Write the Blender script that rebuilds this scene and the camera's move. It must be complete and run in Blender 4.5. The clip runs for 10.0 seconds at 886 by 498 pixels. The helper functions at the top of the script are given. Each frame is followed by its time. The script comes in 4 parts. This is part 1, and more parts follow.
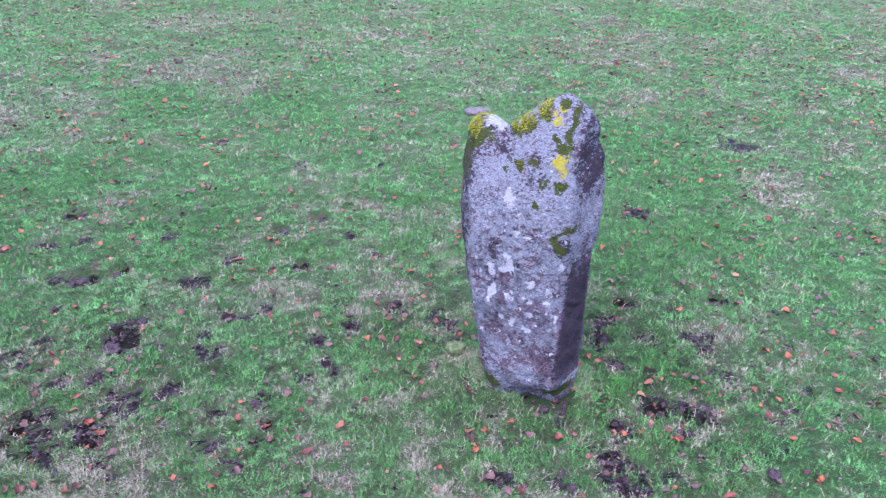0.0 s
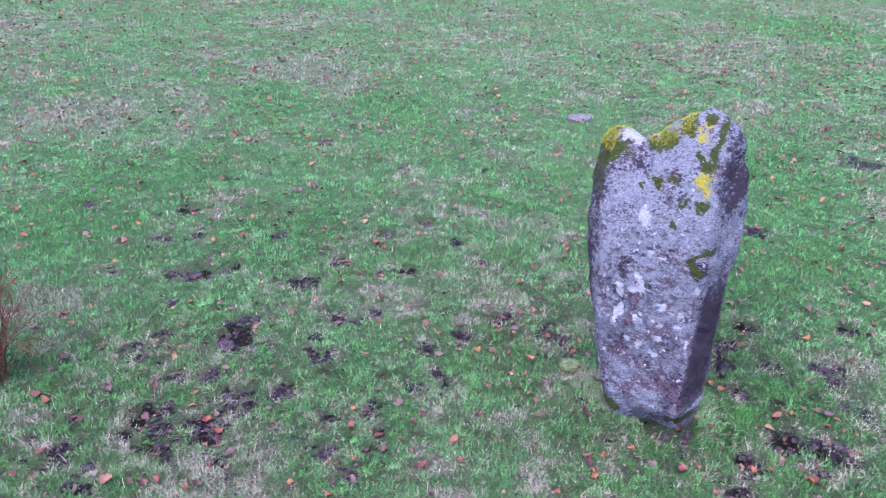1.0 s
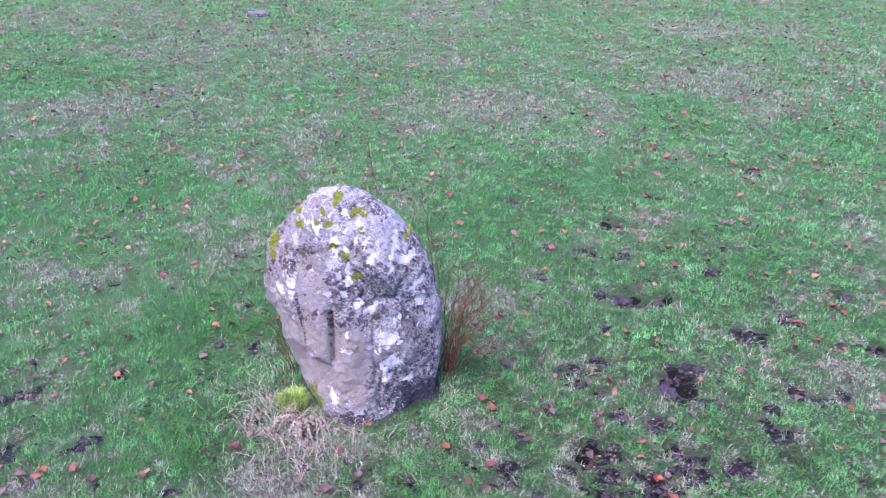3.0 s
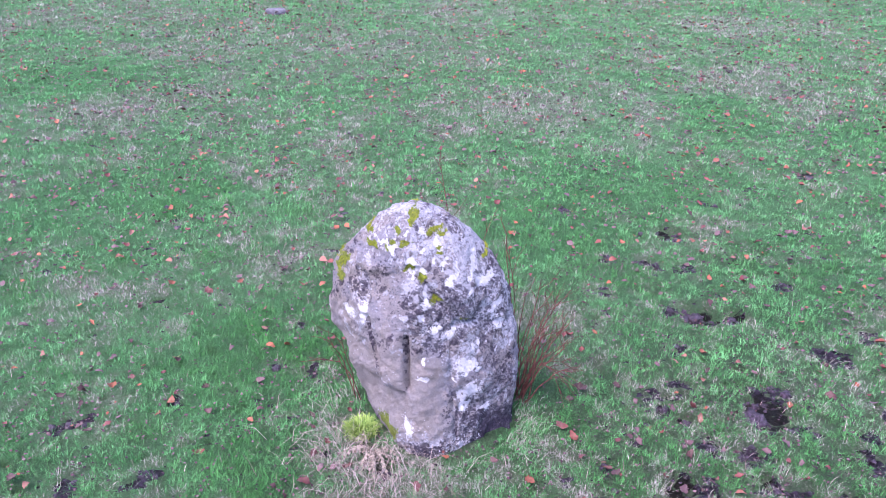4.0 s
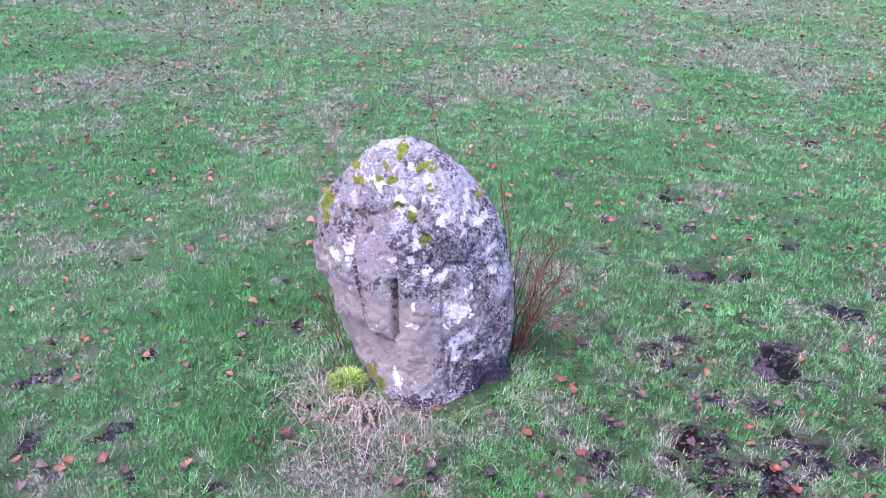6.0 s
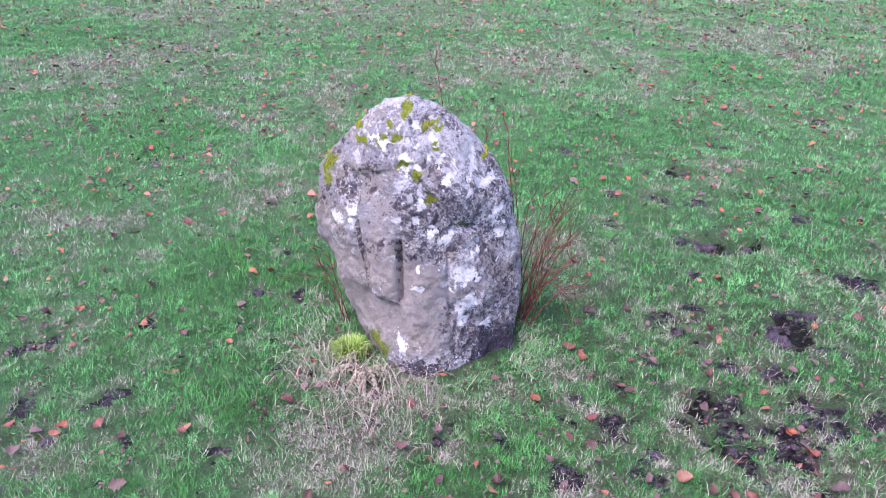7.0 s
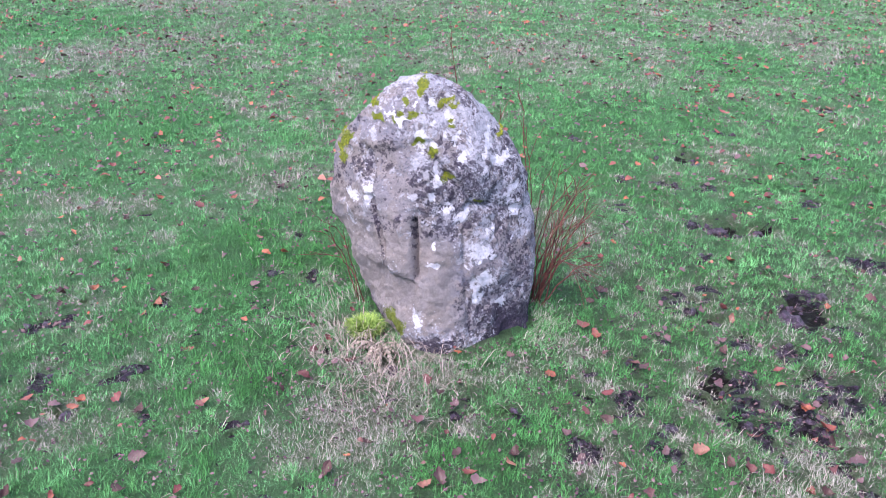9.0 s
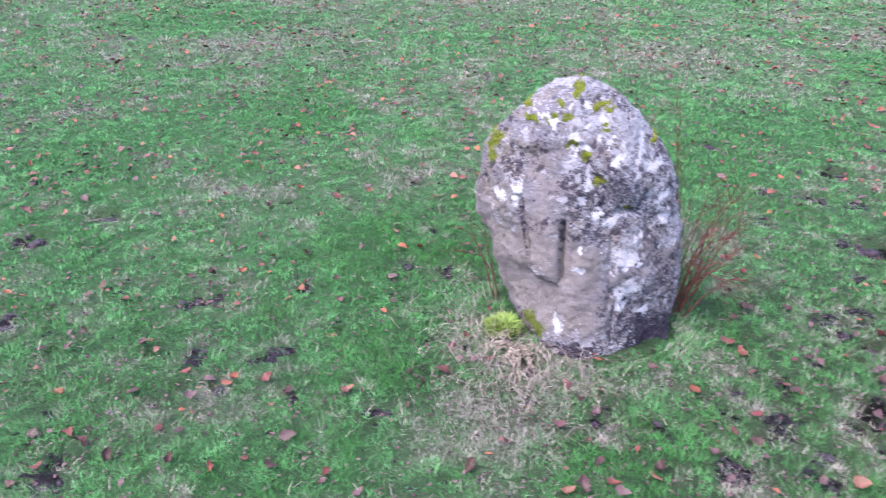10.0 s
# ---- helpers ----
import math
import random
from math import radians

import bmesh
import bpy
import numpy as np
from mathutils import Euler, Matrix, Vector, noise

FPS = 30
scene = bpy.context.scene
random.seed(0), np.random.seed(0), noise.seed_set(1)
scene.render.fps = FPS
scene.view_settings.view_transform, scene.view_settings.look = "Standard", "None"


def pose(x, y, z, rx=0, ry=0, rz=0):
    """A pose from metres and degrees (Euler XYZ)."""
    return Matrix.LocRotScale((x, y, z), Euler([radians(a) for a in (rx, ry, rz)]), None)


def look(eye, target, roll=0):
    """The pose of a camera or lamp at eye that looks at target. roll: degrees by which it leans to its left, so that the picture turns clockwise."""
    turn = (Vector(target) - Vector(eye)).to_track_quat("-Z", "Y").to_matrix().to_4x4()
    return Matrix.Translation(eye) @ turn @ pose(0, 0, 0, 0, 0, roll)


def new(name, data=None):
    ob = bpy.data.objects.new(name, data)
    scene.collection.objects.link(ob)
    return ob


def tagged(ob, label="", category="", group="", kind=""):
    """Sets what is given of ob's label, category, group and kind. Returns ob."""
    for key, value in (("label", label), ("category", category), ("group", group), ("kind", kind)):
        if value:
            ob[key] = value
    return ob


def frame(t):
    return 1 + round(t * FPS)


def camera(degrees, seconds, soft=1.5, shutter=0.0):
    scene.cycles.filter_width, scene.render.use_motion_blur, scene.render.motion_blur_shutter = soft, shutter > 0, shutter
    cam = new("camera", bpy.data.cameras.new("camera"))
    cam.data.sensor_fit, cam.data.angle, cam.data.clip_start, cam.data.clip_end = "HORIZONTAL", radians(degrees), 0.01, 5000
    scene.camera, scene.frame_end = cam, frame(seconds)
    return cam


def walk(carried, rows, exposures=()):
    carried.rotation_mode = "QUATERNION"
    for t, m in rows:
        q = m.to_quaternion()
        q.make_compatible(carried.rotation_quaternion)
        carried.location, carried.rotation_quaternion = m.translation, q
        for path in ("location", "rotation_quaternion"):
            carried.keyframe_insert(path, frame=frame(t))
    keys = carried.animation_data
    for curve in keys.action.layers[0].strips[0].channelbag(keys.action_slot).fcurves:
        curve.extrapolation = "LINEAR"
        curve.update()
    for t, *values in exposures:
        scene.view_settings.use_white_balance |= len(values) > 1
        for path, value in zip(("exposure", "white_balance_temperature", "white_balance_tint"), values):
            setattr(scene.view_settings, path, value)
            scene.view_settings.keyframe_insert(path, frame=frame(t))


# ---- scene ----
cam = camera(60.9, 10.0, soft=0.8, shutter=0.3)
PATH = [
    (0, (0.716, 0.259, 3.187), (0.517, 2.017, 2.254), 1.6),
    (0.5, (0.583, 0.288, 3.168), (0.271, 2.028, 2.233), 1.4),
    (1, (0.379, 0.342, 3.188), (-0.007, 2.067, 2.252), 1.4),
    (1.5, (0.104, 0.377, 3.187), (-0.363, 2.08, 2.247), 1.3),
    (2, (-0.233, 0.384, 3.156), (-1.009, 1.967, 2.213), 1.0),
    (2.5, (-0.552, 0.383, 3.173), (-1.547, 1.834, 2.222), 0.7),
    (3, (-0.871, 0.361, 3.166), (-1.955, 1.746, 2.213), 0.7),
    (4.3, (-1.493, 0.321, 3.13), (-2.569, 1.704, 2.165), 0.7),
    (4.5, (-1.49, 0.327, 3.058), (-2.568, 1.715, 2.103), 0.7),
    (5, (-1.476, 0.367, 2.907), (-2.551, 1.756, 1.95), 0.7),
    (5.5, (-1.458, 0.394, 2.817), (-2.531, 1.784, 1.86), 0.8),
    (7, (-1.485, 0.374, 2.493), (-2.554, 1.767, 1.535), 0.8),
    (7.5, (-1.503, 0.354, 2.409), (-2.572, 1.747, 1.452), 0.8),
    (8, (-1.494, 0.352, 2.421), (-2.56, 1.745, 1.462), 0.9),
    (8.5, (-1.513, 0.318, 2.42), (-2.579, 1.712, 1.46), 0.9),
    (9, (-1.508, 0.274, 2.4), (-2.576, 1.666, 1.439), 0.9),
    (9.5, (-1.506, 0.24, 2.395), (-2.656, 1.564, 1.433), 0.9),
    (10, (-1.71, 0.097, 2.398), (-2.961, 1.324, 1.435), 0.5),
]
walk(cam, [(t, look(eye, target, roll)) for t, eye, target, roll in PATH],
     [(0, 2.36, 6450, 16), (1.5, 2.36, 6350, 19), (5.7, 2.43, 6400, 20), (7, 2.36, 6800, 12), (10, 2.36, 6850, 9)])


# ---- light ----
SUN_EL, SUN_AZ = radians(62), radians(194)      # azimuth clockwise from +y
world = bpy.data.worlds.new("overcast_sky")
scene.world = world
world.use_nodes = True
wn = world.node_tree
sky = wn.nodes.new("ShaderNodeTexSky")
sky.sky_type = "NISHITA"
sky.sun_disc = False
sky.sun_elevation, sky.sun_rotation = SUN_EL, SUN_AZ
sky.air_density, sky.dust_density, sky.ozone_density = 1.0, 1.5, 1.0
wn.links.new(sky.outputs[0], wn.nodes["Background"].inputs[0])
wn.nodes["Background"].inputs[1].default_value = 0.118
sun = new("sun", bpy.data.lights.new("sun", "SUN"))
sun.data.energy, sun.data.angle, sun.data.color = 1.5, radians(50), (1.0, 0.97, 0.93)
sun.matrix_world = look((math.sin(SUN_AZ) * math.cos(SUN_EL) * 30, math.cos(SUN_AZ) * math.cos(SUN_EL) * 30, math.sin(SUN_EL) * 30), (0, 0, 0))


# ---- materials ----
class Mat:
    """A short way to write node materials."""

    def __init__(self, name, rough=0.8, spec=0.3):
        self.m = bpy.data.materials.new(name)
        self.m.use_nodes = True
        self.t = self.m.node_tree
        self.b = self.t.nodes["Principled BSDF"]
        self.b.inputs["Roughness"].default_value = rough
        self.b.inputs["Specular IOR Level"].default_value = spec
        self.co = self.node("ShaderNodeNewGeometry").outputs["Position"]

    def node(self, kind, **sets):
        n = self.t.nodes.new(kind)
        for k, v in sets.items():
            if k in n.inputs:
                n.inputs[k].default_value = v
        return n

    def link(self, a, b):
        self.t.links.new(a, b)

    def local(self):
        self.co = self.node("ShaderNodeTexCoord").outputs["Object"]
        return self

    def noise(self, scale, detail=4.0, rough=0.6, lo=0.35, hi=0.65, distort=0.0, stretch=None):
        n = self.node("ShaderNodeTexNoise")
        n.inputs["Scale"].default_value, n.inputs["Detail"].default_value = scale, detail
        n.inputs["Roughness"].default_value, n.inputs["Distortion"].default_value = rough, distort
        co = self.co
        if stretch:
            mp = self.node("ShaderNodeMapping")
            mp.inputs["Scale"].default_value = stretch
            self.link(self.co, mp.inputs["Vector"])
            co = mp.outputs[0]
        self.link(co, n.inputs["Vector"])
        return self.ramp(n.outputs[0], lo, hi)

    def cells(self, scale, ragged):
        """A random value for each colony of an irregular patchwork."""
        n = self.node("ShaderNodeTexNoise")
        n.inputs["Scale"].default_value, n.inputs["Detail"].default_value, n.inputs["Roughness"].default_value = scale * 1.3, 7, 0.75
        self.link(self.co, n.inputs["Vector"])
        off = self.node("ShaderNodeVectorMath")
        off.operation = "MULTIPLY_ADD"
        self.link(n.outputs["Color"], off.inputs[0])
        off.inputs[1].default_value = (ragged / scale,) * 3
        self.link(self.co, off.inputs[2])
        v = self.node("ShaderNodeTexVoronoi")
        v.inputs["Scale"].default_value = scale
        self.link(off.outputs[0], v.inputs["Vector"])
        sep = self.node("ShaderNodeSeparateColor")
        self.link(v.outputs["Color"], sep.inputs[0])
        return sep.outputs[0], sep.outputs[1]

    def ramp(self, value, lo, hi):
        r = self.node("ShaderNodeMapRange")
        self.link(value, r.inputs["Value"])
        r.inputs["From Min"].default_value, r.inputs["From Max"].default_value = lo, hi
        return r.outputs[0]

    def math(self, op, a, b=0.0):
        n = self.node("ShaderNodeMath")
        n.operation = op
        for k, v in enumerate((a, b)):
            if isinstance(v, (int, float)):
                n.inputs[k].default_value = v
            else:
                self.link(v, n.inputs[k])
        return n.outputs[0]

    def mix(self, fac, a, b):
        n = self.node("ShaderNodeMix")
        n.data_type = "RGBA"
        for k, v in ((0, fac), (6, a), (7, b)):
            if isinstance(v, (int, float)):
                n.inputs[k].default_value = v
            elif isinstance(v, tuple):
                n.inputs[k].default_value = (*v, 1)
            else:
                self.link(v, n.inputs[k])
        return n.outputs[2]

    def field(self, name):
        n = self.node("ShaderNodeAttribute")
        n.attribute_name = name
        return n.outputs["Fac"]

    def island(self):
        return self.node("ShaderNodeNewGeometry").outputs["Random Per Island"]

    def thing(self):
        return self.node("ShaderNodeObjectInfo").outputs["Random"]

    def colour(self, c):
        self.link(c, self.b.inputs["Base Color"]) if not isinstance(c, tuple) else None
        if isinstance(c, tuple):
            self.b.inputs["Base Color"].default_value = (*c, 1)
        return self

    def rough(self, r):
        self.link(r, self.b.inputs["Roughness"])
        return self

    def bump(self, height, strength=0.5, distance=0.01):
        n = self.node("ShaderNodeBump")
        n.inputs["Strength"].default_value, n.inputs["Distance"].default_value = strength, distance
        self.link(height, n.inputs["Height"])
        self.link(n.outputs[0], self.b.inputs["Normal"])
        return self


def stone_material(name, warm, grey, cool, pale, cover, salt, grit, green):
    """Weathered rock: colonies of pale, yellow and black lichen, some moss stains, painted joint shade and darker
    sides.
    """
    m = Mat(name, 0.88, 0.2).local()
    big, mid, fine = m.noise(3.4, 6, 0.6), m.noise(13, 8, 0.72), m.noise(85, 6, 0.78)
    rock = m.mix(big, grey, warm)
    a1, a2 = m.cells(13, 2.2)
    b1, b2 = m.cells(31, 2.0)
    c1, c2 = m.cells(62, 1.6)
    d1, d2 = m.cells(118, 1.5)
    rock = m.mix(m.math("MULTIPLY", m.ramp(a2, 0.55, 0.75), 0.8), rock, cool)
    rock = m.mix(m.math("MULTIPLY", m.field("bare"), 0.65), rock, m.mix(mid, warm, (warm[0] * 1.1, warm[1] * 1.05, warm[2] * 0.88)))
    rock = m.mix(m.math("MULTIPLY", mid, 0.45), rock, tuple(c * 0.5 for c in grey))
    rock = m.mix(m.math("MULTIPLY", fine, 0.4), rock, tuple(c * 1.7 for c in warm))
    grain = m.noise(36, 9, 0.8, 0.36, 0.64, 1.5)
    loose = m.math("MULTIPLY", m.math("SUBTRACT", m.noise(5, 5, 0.65, 0.3, 0.7), 0.5), 0.5)
    field = m.math("ADD", m.math("MULTIPLY", m.field("pale"), 0.30), loose)
    crust = m.mix(m.noise(130, 4, 0.7), pale[0], pale[1])
    for value, extra, amount, tint in ((a1, 0.0, 0.65, 0.35), (b1, -0.03, 0.8, 0.6), (c1, 0.03, 0.85, 0.8), (d1, 0.06, 0.75, 0.9)):
        mask = m.ramp(m.math("ADD", value, field), cover + extra, cover + extra + 0.06)
        rock = m.mix(m.math("MULTIPLY", mask, amount), rock, m.mix(tint, pale[0], crust))
    # black lichen, and the joint shade that the dark field carries
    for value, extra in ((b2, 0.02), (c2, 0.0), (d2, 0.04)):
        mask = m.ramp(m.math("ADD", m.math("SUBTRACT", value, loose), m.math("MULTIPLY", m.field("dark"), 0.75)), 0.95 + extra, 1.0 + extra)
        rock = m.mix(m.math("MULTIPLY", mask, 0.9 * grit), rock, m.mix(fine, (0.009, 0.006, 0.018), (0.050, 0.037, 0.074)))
    speck = m.ramp(m.math("ADD", m.noise(75, 3, 0.6, 0.25, 0.75), m.math("MULTIPLY", m.noise(4.5, 5, 0.6, 0.42, 0.68), 0.45)), salt, salt + 0.05)
    rock = m.mix(m.math("MULTIPLY", speck, 0.8), rock, pale[1])
    pits = m.ramp(m.math("ADD", m.noise(80, 4, 0.65, 0.3, 0.7), m.math("MULTIPLY", m.noise(7, 4), 0.2)), 0.80, 0.90)
    rock = m.mix(m.math("MULTIPLY", pits, m.math("SUBTRACT", 0.75 * grit, m.math("MULTIPLY", m.field("bare"), 0.6 * grit))), rock, (0.028, 0.025, 0.034))
    white = m.ramp(m.math("ADD", m.math("MULTIPLY", grain, 0.9), m.field("white")), 1.0, 1.04)
    rock = m.mix(white, rock, m.mix(m.noise(70, 6, 0.75), tuple(c * 0.85 for c in pale[1]), tuple(min(0.85, c * 1.3) for c in pale[1])))
    yellow = m.ramp(m.math("ADD", m.math("ADD", m.math("MULTIPLY", grain, 0.6), m.math("MULTIPLY", b2, 0.3)), m.field("yellow")), 1.12, 1.18)
    rock = m.mix(m.math("MULTIPLY", yellow, 0.9), rock, m.mix(fine, (0.20, 0.18, 0.012), (0.40, 0.35, 0.02)))
    moss = m.ramp(m.math("ADD", m.math("ADD", m.math("MULTIPLY", grain, 0.6), m.math("MULTIPLY", b1, 0.3)), m.field("moss")), 1.0, 1.06)
    rock = m.mix(moss, rock, m.mix(fine, *green))
    m.colour(rock)
    h = m.math("ADD", m.math("MULTIPLY", mid, 0.6), m.math("MULTIPLY", m.noise(45, 10, 0.8, 0.2, 0.8), 0.9))
    h = m.math("ADD", h, m.math("MULTIPLY", white, 0.12))
    m.bump(h, 1.0, 0.016)
    return m.m


STONE_A = stone_material("lichened_slab_rock", (0.108, 0.074, 0.120), (0.044, 0.034, 0.070), (0.075, 0.115, 0.185), ((0.105, 0.118, 0.200), (0.30, 0.31, 0.44)), 0.82, 1.15, 1.0,
                         ((0.012, 0.022, 0.010), (0.060, 0.075, 0.016)))
STONE_B = stone_material("lichened_boulder_rock", (0.232, 0.190, 0.214), (0.150, 0.134, 0.194), (0.155, 0.150, 0.232), ((0.30, 0.28, 0.37), (0.52, 0.48, 0.61)), 0.90, 1.07, 0.78,
                         ((0.045, 0.060, 0.014), (0.19, 0.21, 0.045)))
FLAT_ROCK = Mat("bare_grey_rock", 0.8).local()
FLAT_ROCK = FLAT_ROCK.colour(FLAT_ROCK.mix(FLAT_ROCK.noise(9, 6), (0.07, 0.063, 0.09), (0.14, 0.125, 0.17))).bump(FLAT_ROCK.noise(30, 6), 0.6).m


MOSSY_LUMP = Mat("mossy_lump_skin", 0.85).local()
MOSSY_LUMP = MOSSY_LUMP.colour(MOSSY_LUMP.mix(MOSSY_LUMP.noise(22, 6), (0.04, 0.075, 0.03), (0.13, 0.15, 0.10))).bump(MOSSY_LUMP.noise(60, 6), 0.6).m


def ground_material():
    m = Mat("grazed_turf_soil", 0.85, 0.25)
    turf = m.mix(m.noise(3.0, 6), (0.058, 0.185, 0.068), (0.108, 0.325, 0.122))
    turf = m.mix(m.math("MULTIPLY", m.noise(30, 6, 0.75), 0.7), turf, (0.046, 0.150, 0.052))
    turf = m.mix(m.math("MULTIPLY", m.noise(160, 4, 0.7), 0.6), turf, (0.024, 0.066, 0.026))
    turf = m.mix(m.math("MULTIPLY", m.noise(70, 5, 0.7, 0.50, 0.7), 0.45), turf, (0.16, 0.42, 0.17))
    turf = m.mix(m.math("MULTIPLY", m.noise(140, 5, 0.75, 0.45, 0.62), 0.25), turf, m.mix(m.noise(55, 4), (0.050, 0.040, 0.036), (0.17, 0.150, 0.135)))
    turf = m.mix(m.math("MULTIPLY", m.field("worn"), 0.85), turf, m.mix(m.noise(75, 6, 0.75, 0.40, 0.66), (0.016, 0.030, 0.016), (0.068, 0.112, 0.060)))
    turf = m.mix(m.math("MULTIPLY", m.field("dry"), 0.7), turf, m.mix(m.noise(60, 4), (0.12, 0.125, 0.09), (0.28, 0.27, 0.22)))
    soil = m.mix(m.noise(26, 8, 0.75, 0.42, 0.68), (0.006, 0.003, 0.009), (0.125, 0.072, 0.150))
    soil = m.mix(m.math("MULTIPLY", m.noise(110, 6, 0.75), 0.6), soil, (0.010, 0.006, 0.010))
    wet = m.ramp(m.math("ADD", m.field("mud"), m.math("MULTIPLY", m.noise(28, 6, 0.7, 0.2, 0.8), 0.4)), 0.55, 0.75)
    pit = m.ramp(m.math("ADD", m.field("pit"), m.math("MULTIPLY", m.math("SUBTRACT", m.noise(45, 6, 0.75), 0.5), 0.6)), 0.40, 0.55)
    soil = m.mix(pit, soil, (0.012, 0.009, 0.010))
    m.colour(m.mix(wet, turf, soil))
    m.rough(m.math("SUBTRACT", 0.9, m.math("MULTIPLY", wet, 0.35)))
    m.bump(m.math("ADD", m.noise(40, 8, 0.8), m.noise(150, 5, 0.75)), 1.0, 0.03)
    return m.m


GROUND = ground_material()


def blade_material(name, deep, light, old, gloss=0.6, gathered=False):
    """Blades from deep to light; gathered ones take their tone and age from the tuft that they stand in."""
    m = Mat(name, gloss, 0.12)
    r = m.island()
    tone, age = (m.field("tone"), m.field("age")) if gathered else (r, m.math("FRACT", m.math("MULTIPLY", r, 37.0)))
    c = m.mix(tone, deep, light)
    c = m.mix(m.math("MULTIPLY", m.noise(9, 6, 0.7, 0.45, 0.65), 0.55), c, m.mix(tone, tuple(v * 0.45 for v in deep), tuple(v * 0.5 for v in light)))
    c = m.mix(m.noise(0.8, 4, 0.6, 0.35, 0.7), c, m.mix(tone, (deep[0] * 1.25, deep[1] * 1.05, deep[2] * 0.9), (light[0] * 1.15, light[1] * 0.95, light[2] * 1.1)))
    # Rich grass is darker; its depth also paints in some lens shading.
    c = m.mix(m.math("MULTIPLY", m.field("lush"), 0.9), c, m.mix(tone, (deep[0] * 0.6, deep[1] * 0.6, deep[2] * 0.5), (light[0] * 0.34, light[1] * 0.44, light[2] * 0.29)))
    dead = m.ramp(m.math("ADD", m.field("dry"), m.math("MULTIPLY", age, 0.68)), 0.70, 0.78)
    c = m.mix(dead, c, m.mix(m.math("FRACT", m.math("MULTIPLY", r, 11.0)), old, tuple(v * 1.55 for v in old)))
    m.colour(c)
    return m.m


GRASS = blade_material("grass_blades", (0.040, 0.160, 0.056), (0.147, 0.415, 0.166), (0.225, 0.202, 0.200), 0.6, True)
STRAW = blade_material("dead_grass", (0.13, 0.108, 0.105), (0.36, 0.315, 0.305), (0.27, 0.23, 0.23), 0.7)
TUFT = blade_material("bright_moss_fronds", (0.085, 0.165, 0.040), (0.28, 0.40, 0.11), (0.22, 0.25, 0.09))
MOSS = blade_material("cushion_moss", (0.09, 0.115, 0.012), (0.28, 0.30, 0.04), (0.16, 0.15, 0.04), 0.8)


def leaf_material(name, pick, tone=1.0):
    m = Mat(name, 0.55, 0.4)
    r = m.thing() if pick == "thing" else m.island()
    a = m.mix(m.ramp(r, 0.1, 0.5), (0.045 * tone, 0.018 * tone, 0.026 * tone), (0.17 * tone, 0.034 * tone, 0.042 * tone))
    a = m.mix(m.ramp(r, 0.66, 0.86), a, (0.29 * tone, 0.075 * tone, 0.040 * tone))
    a = m.mix(m.ramp(r, 0.84, 1.0), a, (0.32 * tone, 0.135 * tone, 0.115 * tone))
    q = m.math("FRACT", m.math("MULTIPLY", r, 7.3))
    a = m.mix(m.ramp(q, 0.50, 0.56), a, (0.120 * tone, 0.062 * tone, 0.085 * tone))
    a = m.mix(m.math("MULTIPLY", m.ramp(q, 0.90, 0.96), 0.8), a, (0.40 * tone, 0.11 * tone, 0.045 * tone))
    a = m.mix(m.math("MULTIPLY", m.noise(90, 4), 0.5), a, (0.07, 0.028, 0.028))
    m.colour(a).bump(m.noise(120, 3), 0.4, 0.003)
    return m.m


LEAF = leaf_material("fallen_leaf_skin", "thing", 0.60)
LITTER = leaf_material("leaf_litter_skin", "island", 0.8)
CRUMB = Mat("rotting_leaf_crumbs", 0.75)
CRUMB = CRUMB.colour(CRUMB.mix(CRUMB.ramp(CRUMB.island(), 0.55, 1.0), CRUMB.mix(CRUMB.ramp(CRUMB.island(), 0.0, 0.5), (0.014, 0.007, 0.014), (0.085, 0.040, 0.060)), (0.150, 0.090, 0.112))).m
BARK = Mat("red_brown_twig_bark", 0.6)
BARK = BARK.colour(BARK.mix(BARK.noise(25, 4), (0.040, 0.015, 0.016), (0.14, 0.045, 0.040))).m
DEAD_FERN = Mat("dead_fern_frond", 0.75)
DEAD_FERN = DEAD_FERN.colour(DEAD_FERN.mix(DEAD_FERN.noise(30, 4), (0.09, 0.065, 0.062), (0.32, 0.25, 0.23))).m
CLOD = Mat("wet_soil_clod", 0.5, 0.4)
CLOD = CLOD.colour(CLOD.mix(CLOD.noise(60, 6, 0.7), (0.006, 0.003, 0.007), (0.072, 0.042, 0.082))).bump(CLOD.noise(90, 5), 0.8).m


# ---- tools ----
def hash01(ix, iy, seed):
    h = (ix.astype(np.int64) * 374761393 + iy.astype(np.int64) * 668265263 + seed * 1442695041) & 0x7FFFFFFF
    h = ((h ^ (h >> 13)) * 1274126177) & 0x7FFFFFFF
    return ((h ^ (h >> 16)) & 0xFFFFF) / 1048575.0


def vnoise(x, y, seed):
    ix, iy = np.floor(x), np.floor(y)
    fx, fy = x - ix, y - iy
    fx, fy = fx * fx * (3 - 2 * fx), fy * fy * (3 - 2 * fy)
    a, b = hash01(ix, iy, seed), hash01(ix + 1, iy, seed)
    c, d = hash01(ix, iy + 1, seed), hash01(ix + 1, iy + 1, seed)
    return (a * (1 - fx) + b * fx) * (1 - fy) + (c * (1 - fx) + d * fx) * fy


def fbm(x, y, scale, octaves=4, seed=1, gain=0.5):
    """Smooth noise from 0 to 1; scale is its largest wave's inverse length."""
    out, amp, total = 0.0, 1.0, 0.0
    for k in range(octaves):
        out = out + amp * vnoise(x * scale * 2**k + 17.3 * k, y * scale * 2**k - 9.1 * k, seed + k)
        total += amp
        amp *= gain
    return out / total


